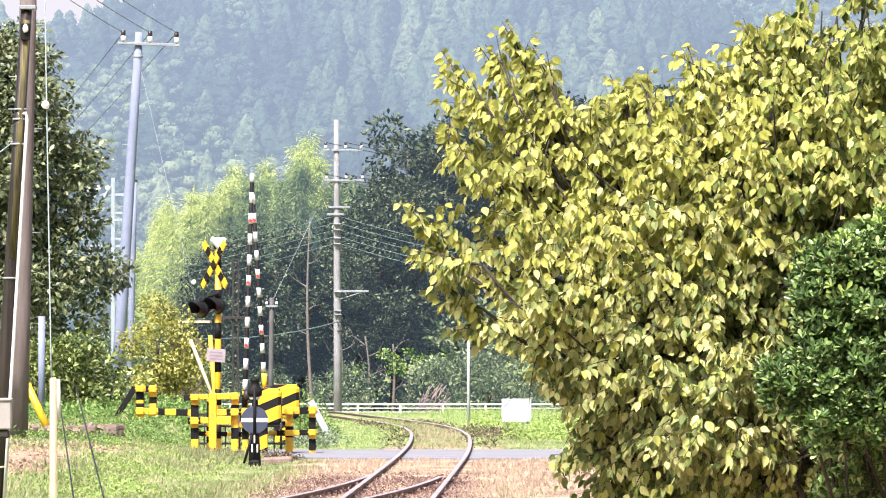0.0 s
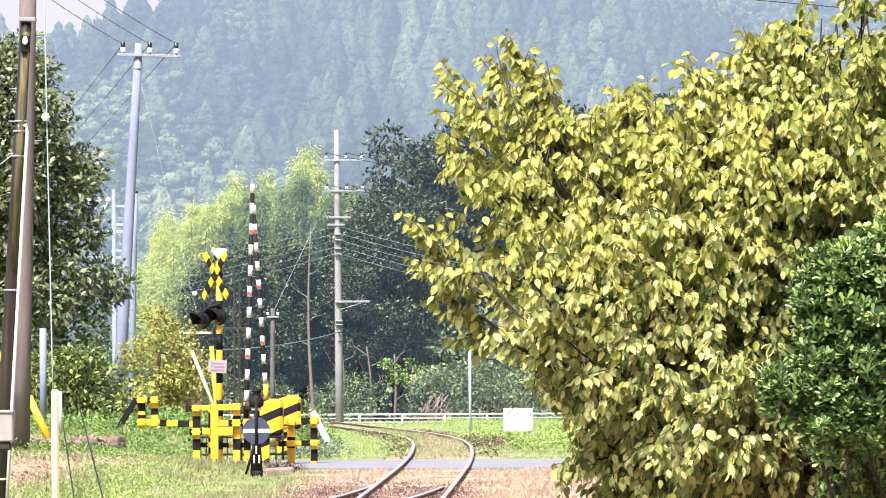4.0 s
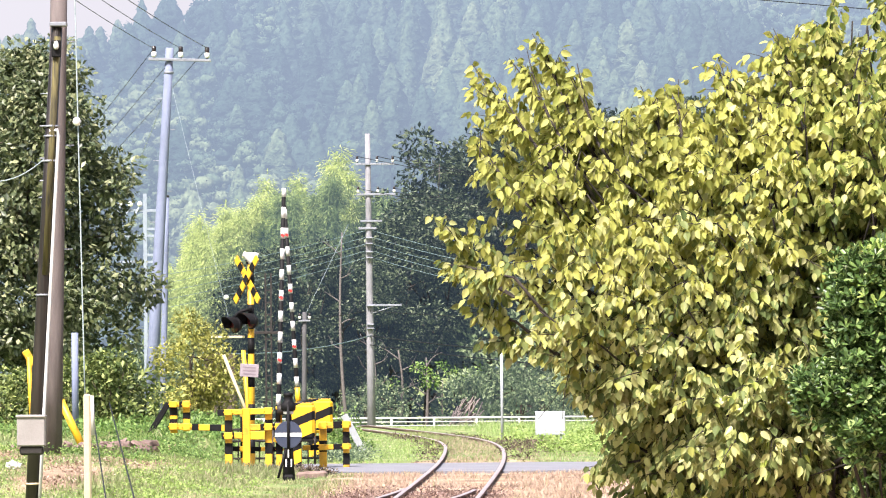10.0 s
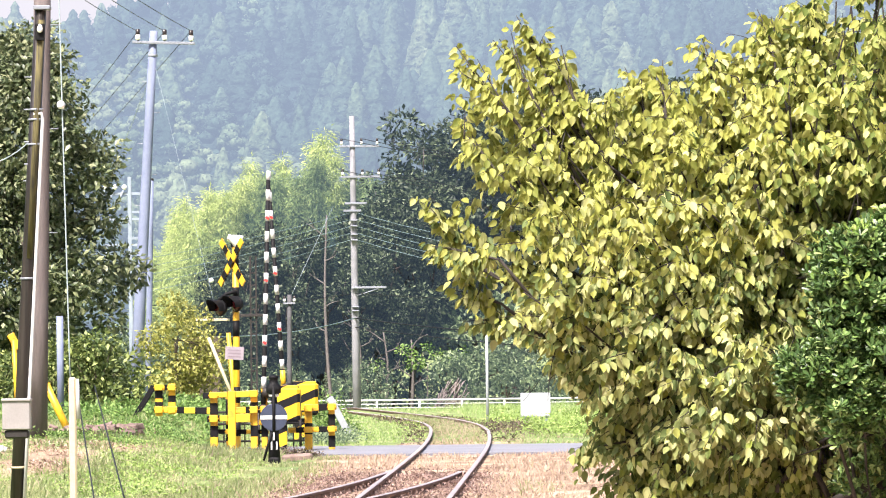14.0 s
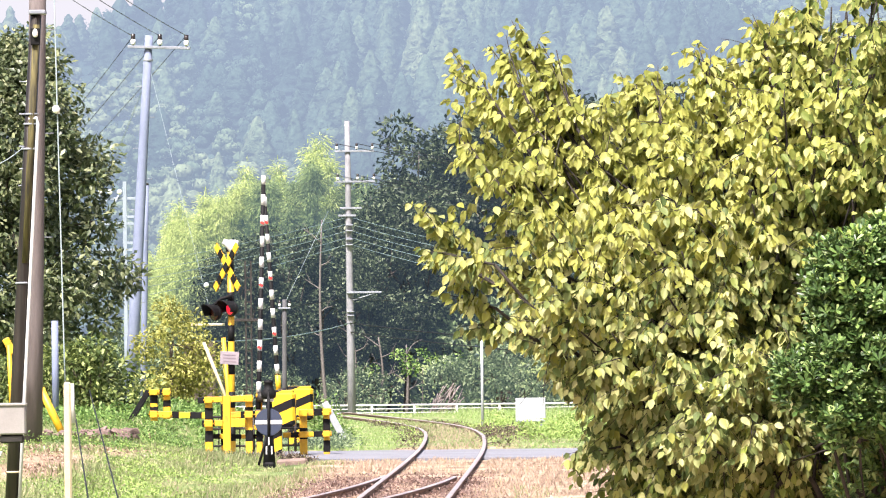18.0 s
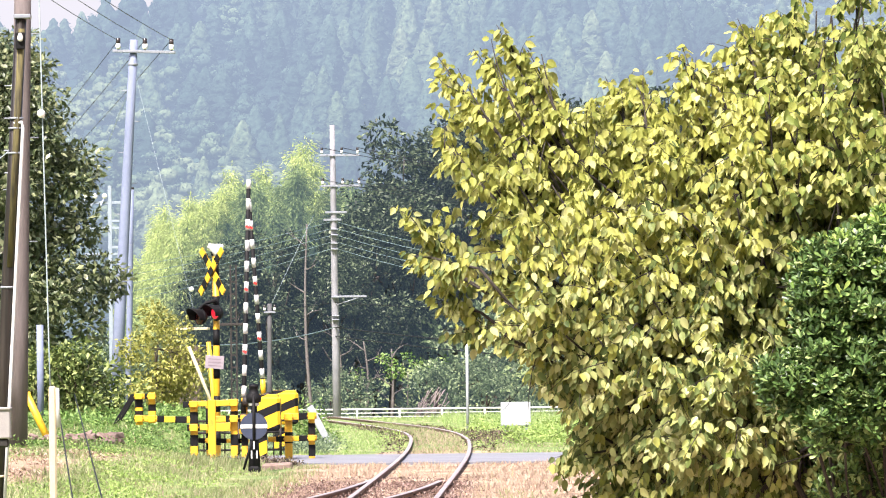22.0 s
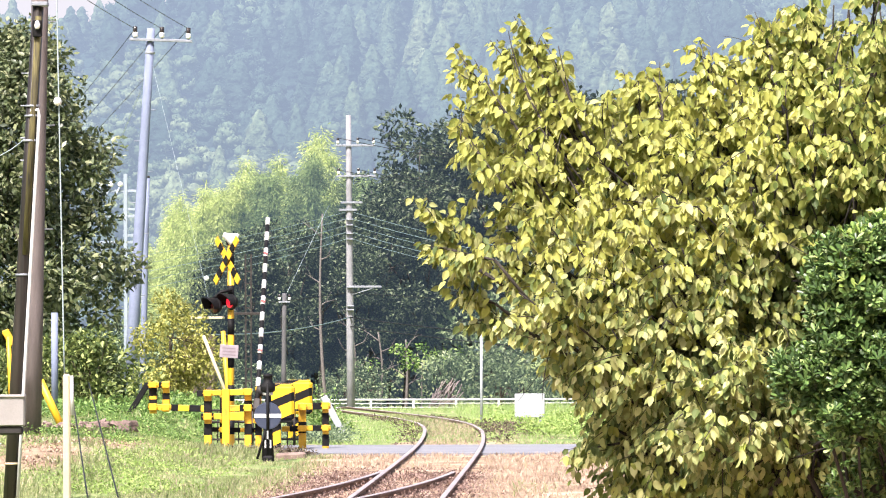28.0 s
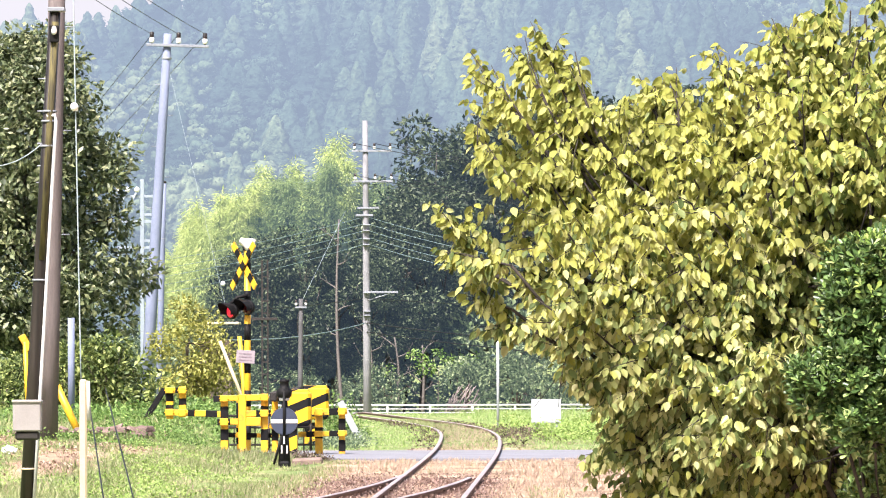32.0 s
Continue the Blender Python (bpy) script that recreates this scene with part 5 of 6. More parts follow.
part("strut", sweep(B(), [on_far_pole(0.95, 4.533), on_far_pole(0.1, 4.267)], 0.02, 6), GALVANISED, cp)
cf = Vector((-4.133, 199.14, -1.011))
for i in (-0.42, 0.36, 0.98):
    wire("overhead_wire", cf + Vector(on_far_pole(i, 10.133 + 0.3)), (8.962, 172.333, 6.946), 0.014, WIRE, "thin overhead power wire", 0.35)
for i in (-0.4, 0.38, 1.02):
    wire("overhead_wire", cf + Vector(on_far_pole(i, 8.933 + 0.25)), (8.962, 172.333, 5.6), 0.011, WIRE, "thin overhead power wire", 0.3)
for k, z in enumerate((7.511, 7.244, 6.978, 6.711, 6.444)):
    wire("telephone_cable", cf + Vector(on_far_pole(0.15, z)), (8.32, 179.226, 4.34 - 0.28 * k), 0.009, TEAL_WIRE, "pale teal telephone cable", 0.5)
    wire("telephone_cable", cf + Vector(on_far_pole(-0.15, z)), (-21.1, 224.032, 4.5 - 0.42 * k), 0.0085, TEAL_WIRE, "pale teal telephone cable", 0.45)
wire("overhead_wire", (-1.3, 179.226, 15.2), (18.32, 179.226, 13.35), 0.016, WIRE, "thin overhead wire high over the hill", 0.0)
wire("telephone_cable", cf + Vector(on_far_pole(0, 3.378)), (-8.067, 149.355, 1.833), 0.02, TEAL_WIRE, "thick grey cable sagging to the pole", 0.25)
wire("telephone_cable", cf + Vector(on_far_pole(0, 3.378)), (8, 172.333, 1.273), 0.022, WIRE, "thick dark cable by the far road", 0.15)
wire("telephone_cable", cf + Vector(on_far_pole(0, 3.022)), (8, 172.333, 0.888), 0.02, WIRE, "thick dark cable by the far road", 0.15)
wire("telephone_cable", cf + Vector(on_far_pole(0, 4.356)), (8, 172.333, 2.812), 0.014, WIRE, "thin dark cable by the far road", 0.15)
wire("telephone_cable", cf + Vector(on_far_pole(0, 4.356)), (-14.6, 224.032, 3.15), 0.014, WIRE, "thin dark cable by the far road", 0.3)
# wires of the tall pale pole
for ox, tx in ((-0.16, 0.0), (0.63, 0.45), (1.41, 0.9)):
    a = top + Vector((ox - 0.3, -0.16, -0.02))
    wire("overhead_wire", a, Vector((-28.133, 298.71, 8.833)) + Vector((tx * 2.2, 0, 0)), 0.01, WIRE, "thin overhead power wire", 0.3)
    wire("overhead_wire", a, Vector((-8.84, 89.613, 9.52)) + Vector((tx, 0, 0)), 0.009, WIRE, "thin overhead power wire", 0.1)
wire("guy_wire", top + Vector((-0.05, 0.1, -1.2)), (-11.345, 162.933, 6.682), 0.0075, PALE_WIRE, "pale guy wire of the concrete pole", 0.0)
gw = wire("guy_wire", top + Vector((0.05, -0.1, -1.1)), (-6.545, 135.777, 2.433), 0.0038, PALE_WIRE, "pale guy wire with a white ball insulator", 0.0)
part("ball_insulator", lathe(B(), [(0.01, -0.07), (0.05, -0.05), (0.07, 0), (0.05, 0.05), (0.01, 0.07)], (-6.733, 136.814, 3.352)), PORCELAIN, gw)
# small far pole
so, sdd = concrete_pole("small_pole", (-4.919, 144.537, 0.035), (-4.887, 144.537, 2.987), 0.075, 0.065, "slim dark grey service pole with a short crossbar", DARK_CONCRETE)
part("crossbar", box(B(), (sdd.x, -0.09, sdd.z - 0.25), (0.34, 0.05, 0.05)), GALVANISED, so)
for dx in (-0.14, 0.14):
    insulator(so, (sdd.x + dx, -0.09, sdd.z - 0.22), 0.5)
wire("guy_wire", Vector((-4.887, 144.537, 2.858)), Vector((-3.733, 149.355, 5.6)), 0.006, PALE_WIRE, "thin guy wire among the trees", 0.0)

# steel frame behind the tall pole
fr = thing("steel_gantry", (-13.905, 213.364, 4.767), "pale steel frame with switch arms on a far pole", "pole frame")
fh = 3.69
part("mast", box(B(), (0, 0, fh / 2 - 3), (0.16, 0.14, fh + 6)), PALE_STEEL, fr)
for dx, z, w in ((-0.2, 2.976, 2.0), (0.18, 2.2, 0.55), (-0.15, 1.905, 1.7), (0.2, 1.1, 0.6), (-0.3, 0.81, 1.5)):
    part("crossarm", box(B(), (dx, 0, z), (w, 0.09, 0.11)), PALE_STEEL, fr)
part("upright", box(B(), (-1.02, 0, 0.5), (0.1, 0.09, 0.7)), PALE_STEEL, fr)
for dx in (-1.15, -0.75, -0.35):
    arm = part("switch_arm", sweep(B(), [(dx - 0.2, -0.1, 2.5), (dx + 0.12, -0.1, 3.15)], 0.045, 6), PALE_STEEL, fr)
    part("ball_insulator", lathe(B(), [(0.02, -0.12), (0.09, -0.07), (0.12, 0), (0.09, 0.07), (0.02, 0.12)], (dx + 0.14, -0.1, 3.25), None, 10), PORCELAIN, arm)

# brown pole at the bank
bp, bd = concrete_pole("brown_pole", (-6.364, 75.943, 0.42), (-6.203, 75.943, 8.219), 0.14, 0.125, "tall brown weathered pole on the grass bank", BROWN_POLE)
for k in range(7):
    t = 0.3 + 0.1 * k
    part("step_bolt", sweep(B(), [bd * t, bd * t + Vector((0.26 if k % 2 else -0.26, 0, 0))], 0.01, 5), GALVANISED, bp)
# dark leaning wooden pole in front of it
dp = thing("wooden_pole", (-5.267, 59.742, 0.0), "dark weathered wooden pole leaning against the brown pole", "pole")
dd = Vector((-4.92, 59.742, 5.86)) - Vector((-5.267, 59.742, 0.0))
part("post", sweep(B(), [dd * -0.03, dd * 0.3, dd * 0.6, dd], [0.083, 0.079, 0.074, 0.066], 12), DARK_WOOD, dp)
part("mossy_strip", sweep(B(), [dd * 0.5 + Vector((0.015, -0.045, 0)), dd * 0.98 + Vector((0.015, -0.045, 0))], [0.042, 0.044], 8), MOSS_WOOD, dp, "mossy yellow-green strip of wood")
part("cap", box(B(), dd + Vector((0.02, 0, 0.03)), (0.2, 0.2, 0.05)), GALVANISED, dp, "pale metal cap")
part("insulator_box", box(B(), dd * 0.955 + Vector((0.015, -0.1, 0)), (0.11, 0.06, 0.2), None, 0.01), BLACK, dp)
part("insulator", lathe(B(), [(0.014, -0.05), (0.03, -0.036), (0.034, 0), (0.022, 0.036), (0.01, 0.05)], dd * 0.962 + Vector((0.015, -0.15, 0)), None, 10), PORCELAIN, dp, "white porcelain insulator")
wire("service_wire", Vector((-4.973, 59.742, 4.407)), Vector((-5.76, 59.742, 4.047)), 0.007, PALE_WIRE, "pale drooping service wire at the wooden pole", 0.12, 10)
cond = [dd * t + Vector((0.09, -0.05, 0)) for t in (0, 0.2, 0.4, 0.6, 0.78)] + [dd * 0.792 + Vector((0.07, -0.06, 0)), dd * 0.79 + Vector((-0.02, -0.06, 0))]
part("conduit", sweep(B(), cond, 0.021, 8), WHITE, dp, "white plastic conduit pipe")
for t in (0.08, 0.165, 0.46, 0.73, 0.78, 0.8):
    c = dd * t
    part("strap", lathe(B(), [(0.084, -0.012), (0.089, -0.01), (0.089, 0.01), (0.084, 0.012)], c), GALVANISED if t > 0.2 else CREAM, dp)
for t, sx in ((0.735, -0.14), (0.69, -0.12), (0.8, -0.16)):
    part("bracket", sweep(B(), [dd * t, dd * t + Vector((sx * 0.85, -0.05, 0))], 0.009, 6), GALVANISED, dp)
cab = thing("junction_box", dd * 0.123 + dp.location, "pale grey plastic junction box strapped to the wooden pole", "junction box")
cab.location = (-5.137, 58.571 - 0.15, 0.917)
part("housing", box(B(), (0, 0, 0.19), (0.327, 0.16, 0.34), None, 0.015), GREY_BOX, cab)
part("lid", box(B(), (0, -0.005, 0.366), (0.346, 0.19, 0.035), None, 0.01), GREY_BOX, cab)
part("cable_gland", box(B(), (0, 0.01, -0.03), (0.275, 0.12, 0.1), None, 0.02), DARK_STEEL, cab)

# stay wire with a cream guard
st = thing("wire_guard_post", (-4.533, 58.956, 0.0), "cream plastic guard post at the foot of a stay wire", "post")
part("guard", box(B(), (0, 0, 0.73), (0.086, 0.08, 1.6), None, 0.02), CREAM, st)
part("sleeve", sweep(B(), [(0.066, 0, 1.05), (0.053, 0, 1.51)], 0.025, 8), WHITE, st)
sw = wire("stay_wire", (-4.559, 58.956, 1.508), (-4.72, 59.742, 7.047), 0.0085, PALE_WIRE, "pale stay wire with a white ball insulator", 0.0)
part("ball_insulator", lathe(B(), [(0.01, -0.05), (0.037, -0.037), (0.05, 0), (0.037, 0.037), (0.01, 0.05)], (-4.662, 59.346, 4.723)), PORCELAIN, sw)
for a, b in (((-5.603, 77.253, 1.221), (-3.947, 59.346, 0.007)), ((-5.746, 75.943, 0.998), (-4.311, 59.346, 0.007))):
    wire("anchor_cable", a, b, 0.0105, WIRE, "dark anchor cable running down to the grass", 0.0, 10, "anchor cables")
gp = thing("guard_tube", (-6.214, 80.012, 0.6), "yellow plastic guard tube over a slanting stay", "guard tube")
part("tube", sweep(B(), [(0.05, 0, -0.25), (-0.357, 0, 0.625)], 0.06, 10), YELLOW, gp)
gq = thing("guard_tube", (-6.605, 75.305, 0.94), "short yellow guard tube behind the wooden pole", "guard tube")
part("tube", sweep(B(), [(0, 0, -0.2), (-0.05, 0, 0.992)], 0.035, 10), YELLOW, gq)
part("cap", box(B(), (-0.042, 0, 0.975), (0.11, 0.05, 0.26), Matrix.Rotation(radians(-28), 3, "Y"), 0.02), YELLOW, gq)
bag = thing("plastic_bag", (-6.508, 71.121, float(ground_z(-6.508, 71.121))), "crumpled white plastic bag on the grass", "bag")
bm = bmesh.new()
bmesh.ops.create_icosphere(bm, subdivisions=3, radius=1.0)
for v in bm.verts:
    n_ = noise.noise(v.co * 2.3) * 0.5 + noise.noise(v.co * 5.1) * 0.25
    v.co = Vector((v.co.x * 0.1, v.co.y * 0.07, v.co.z * 0.06 + 0.04)) * (1 + n_)
part("film", bm, WHITE, bag)
bpst = thing("blue_post", (-7.32, 92.385, 0.729), "pale blue-grey steel post among the bushes", "post")
part("post", sweep(B(), [(0, 0, -0.3), (0, 0, 1.598)], 0.065, 10), CONCRETE, bpst)

# ---- the level crossing ----

def bar_part(name, p, q, width, parent, black=()):
    """A square yellow bar with black sleeves over the given shares of its length."""
    p, q = Vector(p), Vector(q)
    d = q - p
    turn = d.to_track_quat("Z", "Y").to_matrix()
    bar = part(name, box(B(), p + d / 2, (width, width, d.length), turn, 0.008), YELLOW, parent)
    for a, b in black:
        part("black_band", box(B(), p + d * ((a + b) / 2), (width + 0.008, width + 0.008, d.length * (b - a)), turn, 0.006), BLACK, bar)
    return bar


# crossing signal
sig = thing("crossing_signal", (-3.79, 85.346, 0.0), "yellow and black crossing signal with crossbuck and two hooded lamps", "crossing signal")
part("post", sweep(B(), [(0, 0, -0.2), (0, 0, 3.571)], 0.055, 12), YELLOW, sig)
for k in range(6):
    z = 0.25 + k * 0.56
    part("black_band", lathe(B(), [(0.057, 0), (0.057, 0.27)], (0, 0, z)), BLACK, sig)
cross_turn = Matrix.Rotation(radians(-50), 3, "Z")


def slanted_piece(bm, c0, c1, sgn, depth, grow=0.0):
    """A length of crossbuck blade, cut at its ends along the other blade."""
    W, H, h = 0.62, 0.735, 0.058
    quad = [(c0 - h, c0 + h), (c1 - h, c1 + h), (c1 + h, c1 - h), (c0 + h, c0 - h)]
    front = [bm.verts.new(cross_turn @ Vector((c * W, depth - 0.012 - grow, sgn * v * H)) + Vector((-0.05, -0.06, 3.181))) for c, v in quad]
    back = [bm.verts.new(cross_turn @ Vector((c * W, depth + 0.012 + grow, sgn * v * H)) + Vector((-0.05, -0.06, 3.181))) for c, v in quad]
    bm.faces.new(front)
    bm.faces.new(back[::-1])
    for k in range(4):
        bm.faces.new((front[k], back[k], back[(k + 1) % 4], front[(k + 1) % 4]))
    bmesh.ops.recalc_face_normals(bm, faces=bm.faces[:])
    return bm


for sgn, depth in ((-1, 0.0), (1, -0.03)):
    blade = part("crossbuck_blade", slanted_piece(B(), -0.5, 0.5, sgn, depth), YELLOW, sig, "yellow and black crossbuck blade")
    for i in (1, 3, 5):
        part("black_diamond", slanted_piece(B(), i / 7 - 0.5, (i + 1) / 7 - 0.5, sgn, depth, 0.003), BLACK, blade)
bm = B()
lathe(bm, [(0.13, 0), (0.12, 0.06), (0.05, 0.2), (0.045, 0.24)], (0.09, -0.02, 3.505), Matrix.Rotation(radians(-62), 3, "Y"))
part("siren_horn", bm, WHITE, sig, "white siren horn")
part("siren_body", box(B(), (-0.03, 0, 3.524), (0.09, 0.12, 0.17)), BLACK, sig)
part("lamp_bracket", sweep(B(), [(-0.33, -0.1, 2.495), (-0.16, -0.1, 2.648), (0.02, -0.1, 2.686)], 0.03, 8), BLACK, sig)
GLOWS = []
for dx, dz in ((-0.27, 2.41), (0.0, 2.476)):
    face = Matrix.Rotation(radians(-50), 3, "Z")
    at = Vector((dx, -0.12, dz))
    bm = B()
    n = 18
    lathe(bm, [(0.02, -0.12), (0.09, -0.1), (0.135, -0.03), (0.135, 0.0)], at, face @ Matrix.Rotation(radians(90), 3, "X"), n)
    lamp = part("signal_lamp", bm, BLACK, sig, "black hooded warning lamp")
    bm = B()
    m = face @ Matrix.Rotation(radians(90), 3, "X")
    rows = []
    for k in range(n + 1):
        a = math.pi * (-0.12 + 1.24 * k / n)
        rows.append([bm.verts.new(at + m @ Vector((math.cos(a) * r, math.sin(a) * r, h))) for r, h in ((0.135, 0.0), (0.15, 0.12 + 0.12 * math.sin(max(0, min(math.pi, a)))), (0.145, 0.12 + 0.12 * math.sin(max(0, min(math.pi, a)))), (0.13, 0.0))])
    for a, b in zip(rows, rows[1:]):
        for k in range(4):
            bm.faces.new((a[k], b[k], b[(k + 1) % 4], a[(k + 1) % 4]))
    part("hood", bm, BLACK, lamp)
    part("lens", lathe(B(), [(0.125, 0.003), (0.12, 0.012), (0.06, 0.022), (0.01, 0.025)], at, m), LENS_OFF, lamp, "dark red lens")
    glow = part("bulb", lathe(B(), [(0.1, 0.0), (0.095, 0.012), (0.05, 0.03), (0.01, 0.034)], (0, 0, 0), m), LAMP_RED, lamp, "red lamp bulb")
    GLOWS.append((glow, at, m @ Vector((0, 0, 1))))
sign_turn = Matrix.Rotation(radians(4), 3, "Y")
plate = part("notice_plate", box(B(), (-0.03, -0.09, 1.648), (0.314, 0.015, 0.219), sign_turn, 0.004), surface("pink_plate", (0.25, 0.215, 0.24), (0.31, 0.27, 0.3), 8, 0.5, relief=0.05), sig, "faded pinkish notice plate with unreadable lines")
for k in range(3):
    part("line_of_writing", box(B(), (-0.03, -0.1, 1.59 + 0.055 * k), (0.22, 0.004, 0.018), sign_turn, 0), surface("faded_ink", (0.19, 0.15, 0.18), (0.22, 0.18, 0.21), 8, 0.6, relief=0.0), plate)
sl_post = thing("leaning_guard_tube", (-3.835, 87.003, 0.0), "slanting yellow guard tube beside the signal post", "guard tube")
part("tube", sweep(B(), [(0, 0, -0.1), (-0.165, 0, 1.99)], 0.04, 10), YELLOW, sl_post)


# gate arms with their drive boxes
def gate(foot, lean, stub, label, length, pitch, rise):
    root = thing("crossing_gate", foot, label, "crossing gate", "crossing gates")
    part("pedestal", box(B(), (0.18, 0, 0.15), (0.2, 0.2, 0.62), None, 0.01), STRIPE_BOX, root, "yellow and black striped pedestal")
    bm = B()
    box(bm, (0.27, 0.1, 0.8), (0.47, 0.62, 0.58), None, 0.045)
    part("drive_box", bm, STRIPE_BOX, root, "yellow drive box with slanting black stripes")
    bm = B()
    box(bm, (0.26, 0.1, 1.09), (0.42, 0.56, 0.05), None, 0.02)
    part("lid", bm, STRIPE_BOX, root)
    part("hinge", sweep(B(), [(-0.12, 0, 1.0), (0.03, 0, 1.0)], 0.09, 12), DARK_STEEL, root)
    bm = sweep(B(), [(0, 0, -0.35), (0, 0, 0.25), (0, 0, length)], [0.046, 0.04, 0.036], 10)
    arm = part("arm", bm, BLACK, root, "striped black and white gate arm")
    arm.location = (-0.1, 0, 1.0)
    part("yellow_sleeve", sweep(B(), [(0, 0, 0.0), (0, 0, stub)], 0.048, 10), YELLOW, arm)
    part("counterweight", box(B(), (0, 0, -0.32), (0.12, 0.16, 0.24), None, 0.02), DARK_STEEL, arm)
    z, k = stub + 0.02, 0
    while z < length:
        r = 0.042 - 0.004 * z / length
        w = min(pitch * 0.52, length - z)
        part("white_band", sweep(B(), [(0, 0, z), (0, 0, z + w)], r, 10), WHITE, arm)
        if k % 3 == 2:
            part("red_reflector", box(B(), (0, -r, z + w * 0.3), (r * 1.6, 0.012, 0.042), Matrix.Rotation(radians(35), 3, "Y"), 0.002), RED, arm)
        z, k = z + pitch, k + 1
    return root, arm


STRIPE_BOX = striped("slanting_black_stripes", (-0.42, 0.3, 1.0), 0.36, share=0.6)
near_gate, near_arm = gate((-3.178, 83.75, 0.0), 0, 0.06, "crossing gate with a long striped arm on the near roadside", 3.68, 0.345, 1)
far_gate, far_arm = gate((-3.05, 89.613, 0.0), 0, 0.32, "crossing gate with a striped arm on the far roadside", 3.55, 0.33, 1)


# fences round the gear
def crossing_fence(label, posts, rails):
    root = thing("crossing_fence", (posts[0][0], posts[0][1], 0), label, "fence", "yellow and black crossing fences")
    o = Vector((posts[0][0], posts[0][1], 0))
    for x, y, z0, z1, w, black in posts:
        bar_part("post", Vector((x, y, z0)) - o, Vector((x, y, z1)) - o, w, root, black)
    for x0, x1, y, z0, z1, w, black in rails:
        bar_part("rail", Vector((x0, y, z0)) - o, Vector((x1, y, z1)) - o, w, root, black)
        # clamps where the rail meets a post
        for px, py, pz0, pz1, pw, _ in posts:
            z = z0 + (z1 - z0) * (px - x0) / (x1 - x0)
            if x0 - 0.02 <= px <= x1 + 0.02 and pz0 < z < pz1 + 0.02 and abs(py - y) < 0.2:
                clamp = box(B(), Vector((px, y - 0.01, z)) - o, (pw + 0.014, w + 0.03, w + 0.016), None, 0.01)
                for side in (-1, 1):
                    box(clamp, Vector((px + side * (pw * 0.5 + 0.012), y - w * 0.5 - 0.02, z)) - o, (0.02, 0.03, 0.02), None, 0.004)
                part("clamp", clamp, YELLOW, root)
    return root


YR, YM, YL = 84.541, 83.75, 88.726
crossing_fence("yellow and black steel fence beside the gate drive box",
               [(-2.566, YR, -0.164, 0.789, 0.125, ((0.47, 0.67),)), (-2.179, YR, -0.013, 0.779, 0.105, ((0.1, 0.35), (0.55, 0.8)))],
               [(-2.632, -2.094, YR - 0.09, 0.723, 0.742, 0.105, ((0.44, 0.74),)), (-2.906, -2.094, YR - 0.09, 0.355, 0.374, 0.085, ((0.16, 0.49), (0.63, 0.82)))])
crossing_fence("yellow and black steel fence in front of the crossing signal",
               [(-3.804, YM - 0.06, -0.031, 1.035, 0.125, ()), (-3.439, YM, -0.021, 1.035, 0.115, ((0.28, 0.46), (0.65, 0.82))), (-4.103, YM, 0.016, 1.007, 0.12, ((0.26, 0.45), (0.63, 0.83))),
                (-3.888, YM + 0.3, 0.016, 0.941, 0.06, ((0.2, 0.5), (0.6, 0.95))), (-3.271, YM + 0.1, 0.063, 1.072, 0.1, ((0.2, 0.4),))],
               [(-4.28, -3.869, YM - 0.09, 0.96, 0.979, 0.09, ((0, 0.3),)), (-3.738, -3.374, YM - 0.09, 0.979, 0.988, 0.1, ()),
                (-4.215, -3.869, YM - 0.09, 0.577, 0.586, 0.1, ((0, 0.14), (0.43, 0.62))), (-3.738, -3.495, YM - 0.09, 0.586, 0.586, 0.14, ()),
                (-3.738, -3.178, YM - 0.1, 0.717, 0.726, 0.1, ((0.29, 0.5), (0.65, 1.0))), (-4.168, -3.215, YM + 0.25, 0.362, 0.343, 0.07, ((0.1, 0.25), (0.4, 0.62), (0.75, 0.9))),
                (-3.364, -3.121, YM - 0.02, 0.511, 0.511, 0.08, ((0.5, 1.0),))])
crossing_fence("yellow and black end frame of the crossing fence",
               [(-5.307, YL, 0.546, 1.1, 0.125, ((0.3, 0.45), (0.55, 0.82))), (-5.079, YL, 0.575, 1.11, 0.12, ((0.4, 0.62),))],
               [(-5.356, -5.02, YL - 0.09, 1.05, 1.041, 0.09, ((0, 0.3), (0.45, 0.7))), (-5.386, -4.337, YL - 0.09, 0.664, 0.625, 0.105, ((0.0, 0.12), (0.38, 0.5), (0.68, 0.88)))])
grille = thing("steel_railing", (-4.25, 87.3, 0.0), "low dark steel railing with thin bars behind the gate boxes", "railing")
for z in (0.12, 0.42, 0.62):
    part("rail", sweep(B(), [(0, 0, z), (1.62, 0, z)], 0.02, 6), DARK_STEEL, grille)
for k in range(14):
    part("bar", sweep(B(), [(0.02 + 0.12 * k, 0, -0.05), (0.02 + 0.12 * k, 0, 0.62)], 0.026 if k % 6 == 0 else 0.013, 6), DARK_STEEL, grille)
ob = thing("leaning_board", (-5.72, 89.613, 0.57), "dark board leaning against the fence end", "board")
part("board", box(B(), (0.1, 0, 0.22), (0.1, 0.05, 0.64), Matrix.Rotation(radians(32), 3, "Y"), 0.01), BLACK, ob)

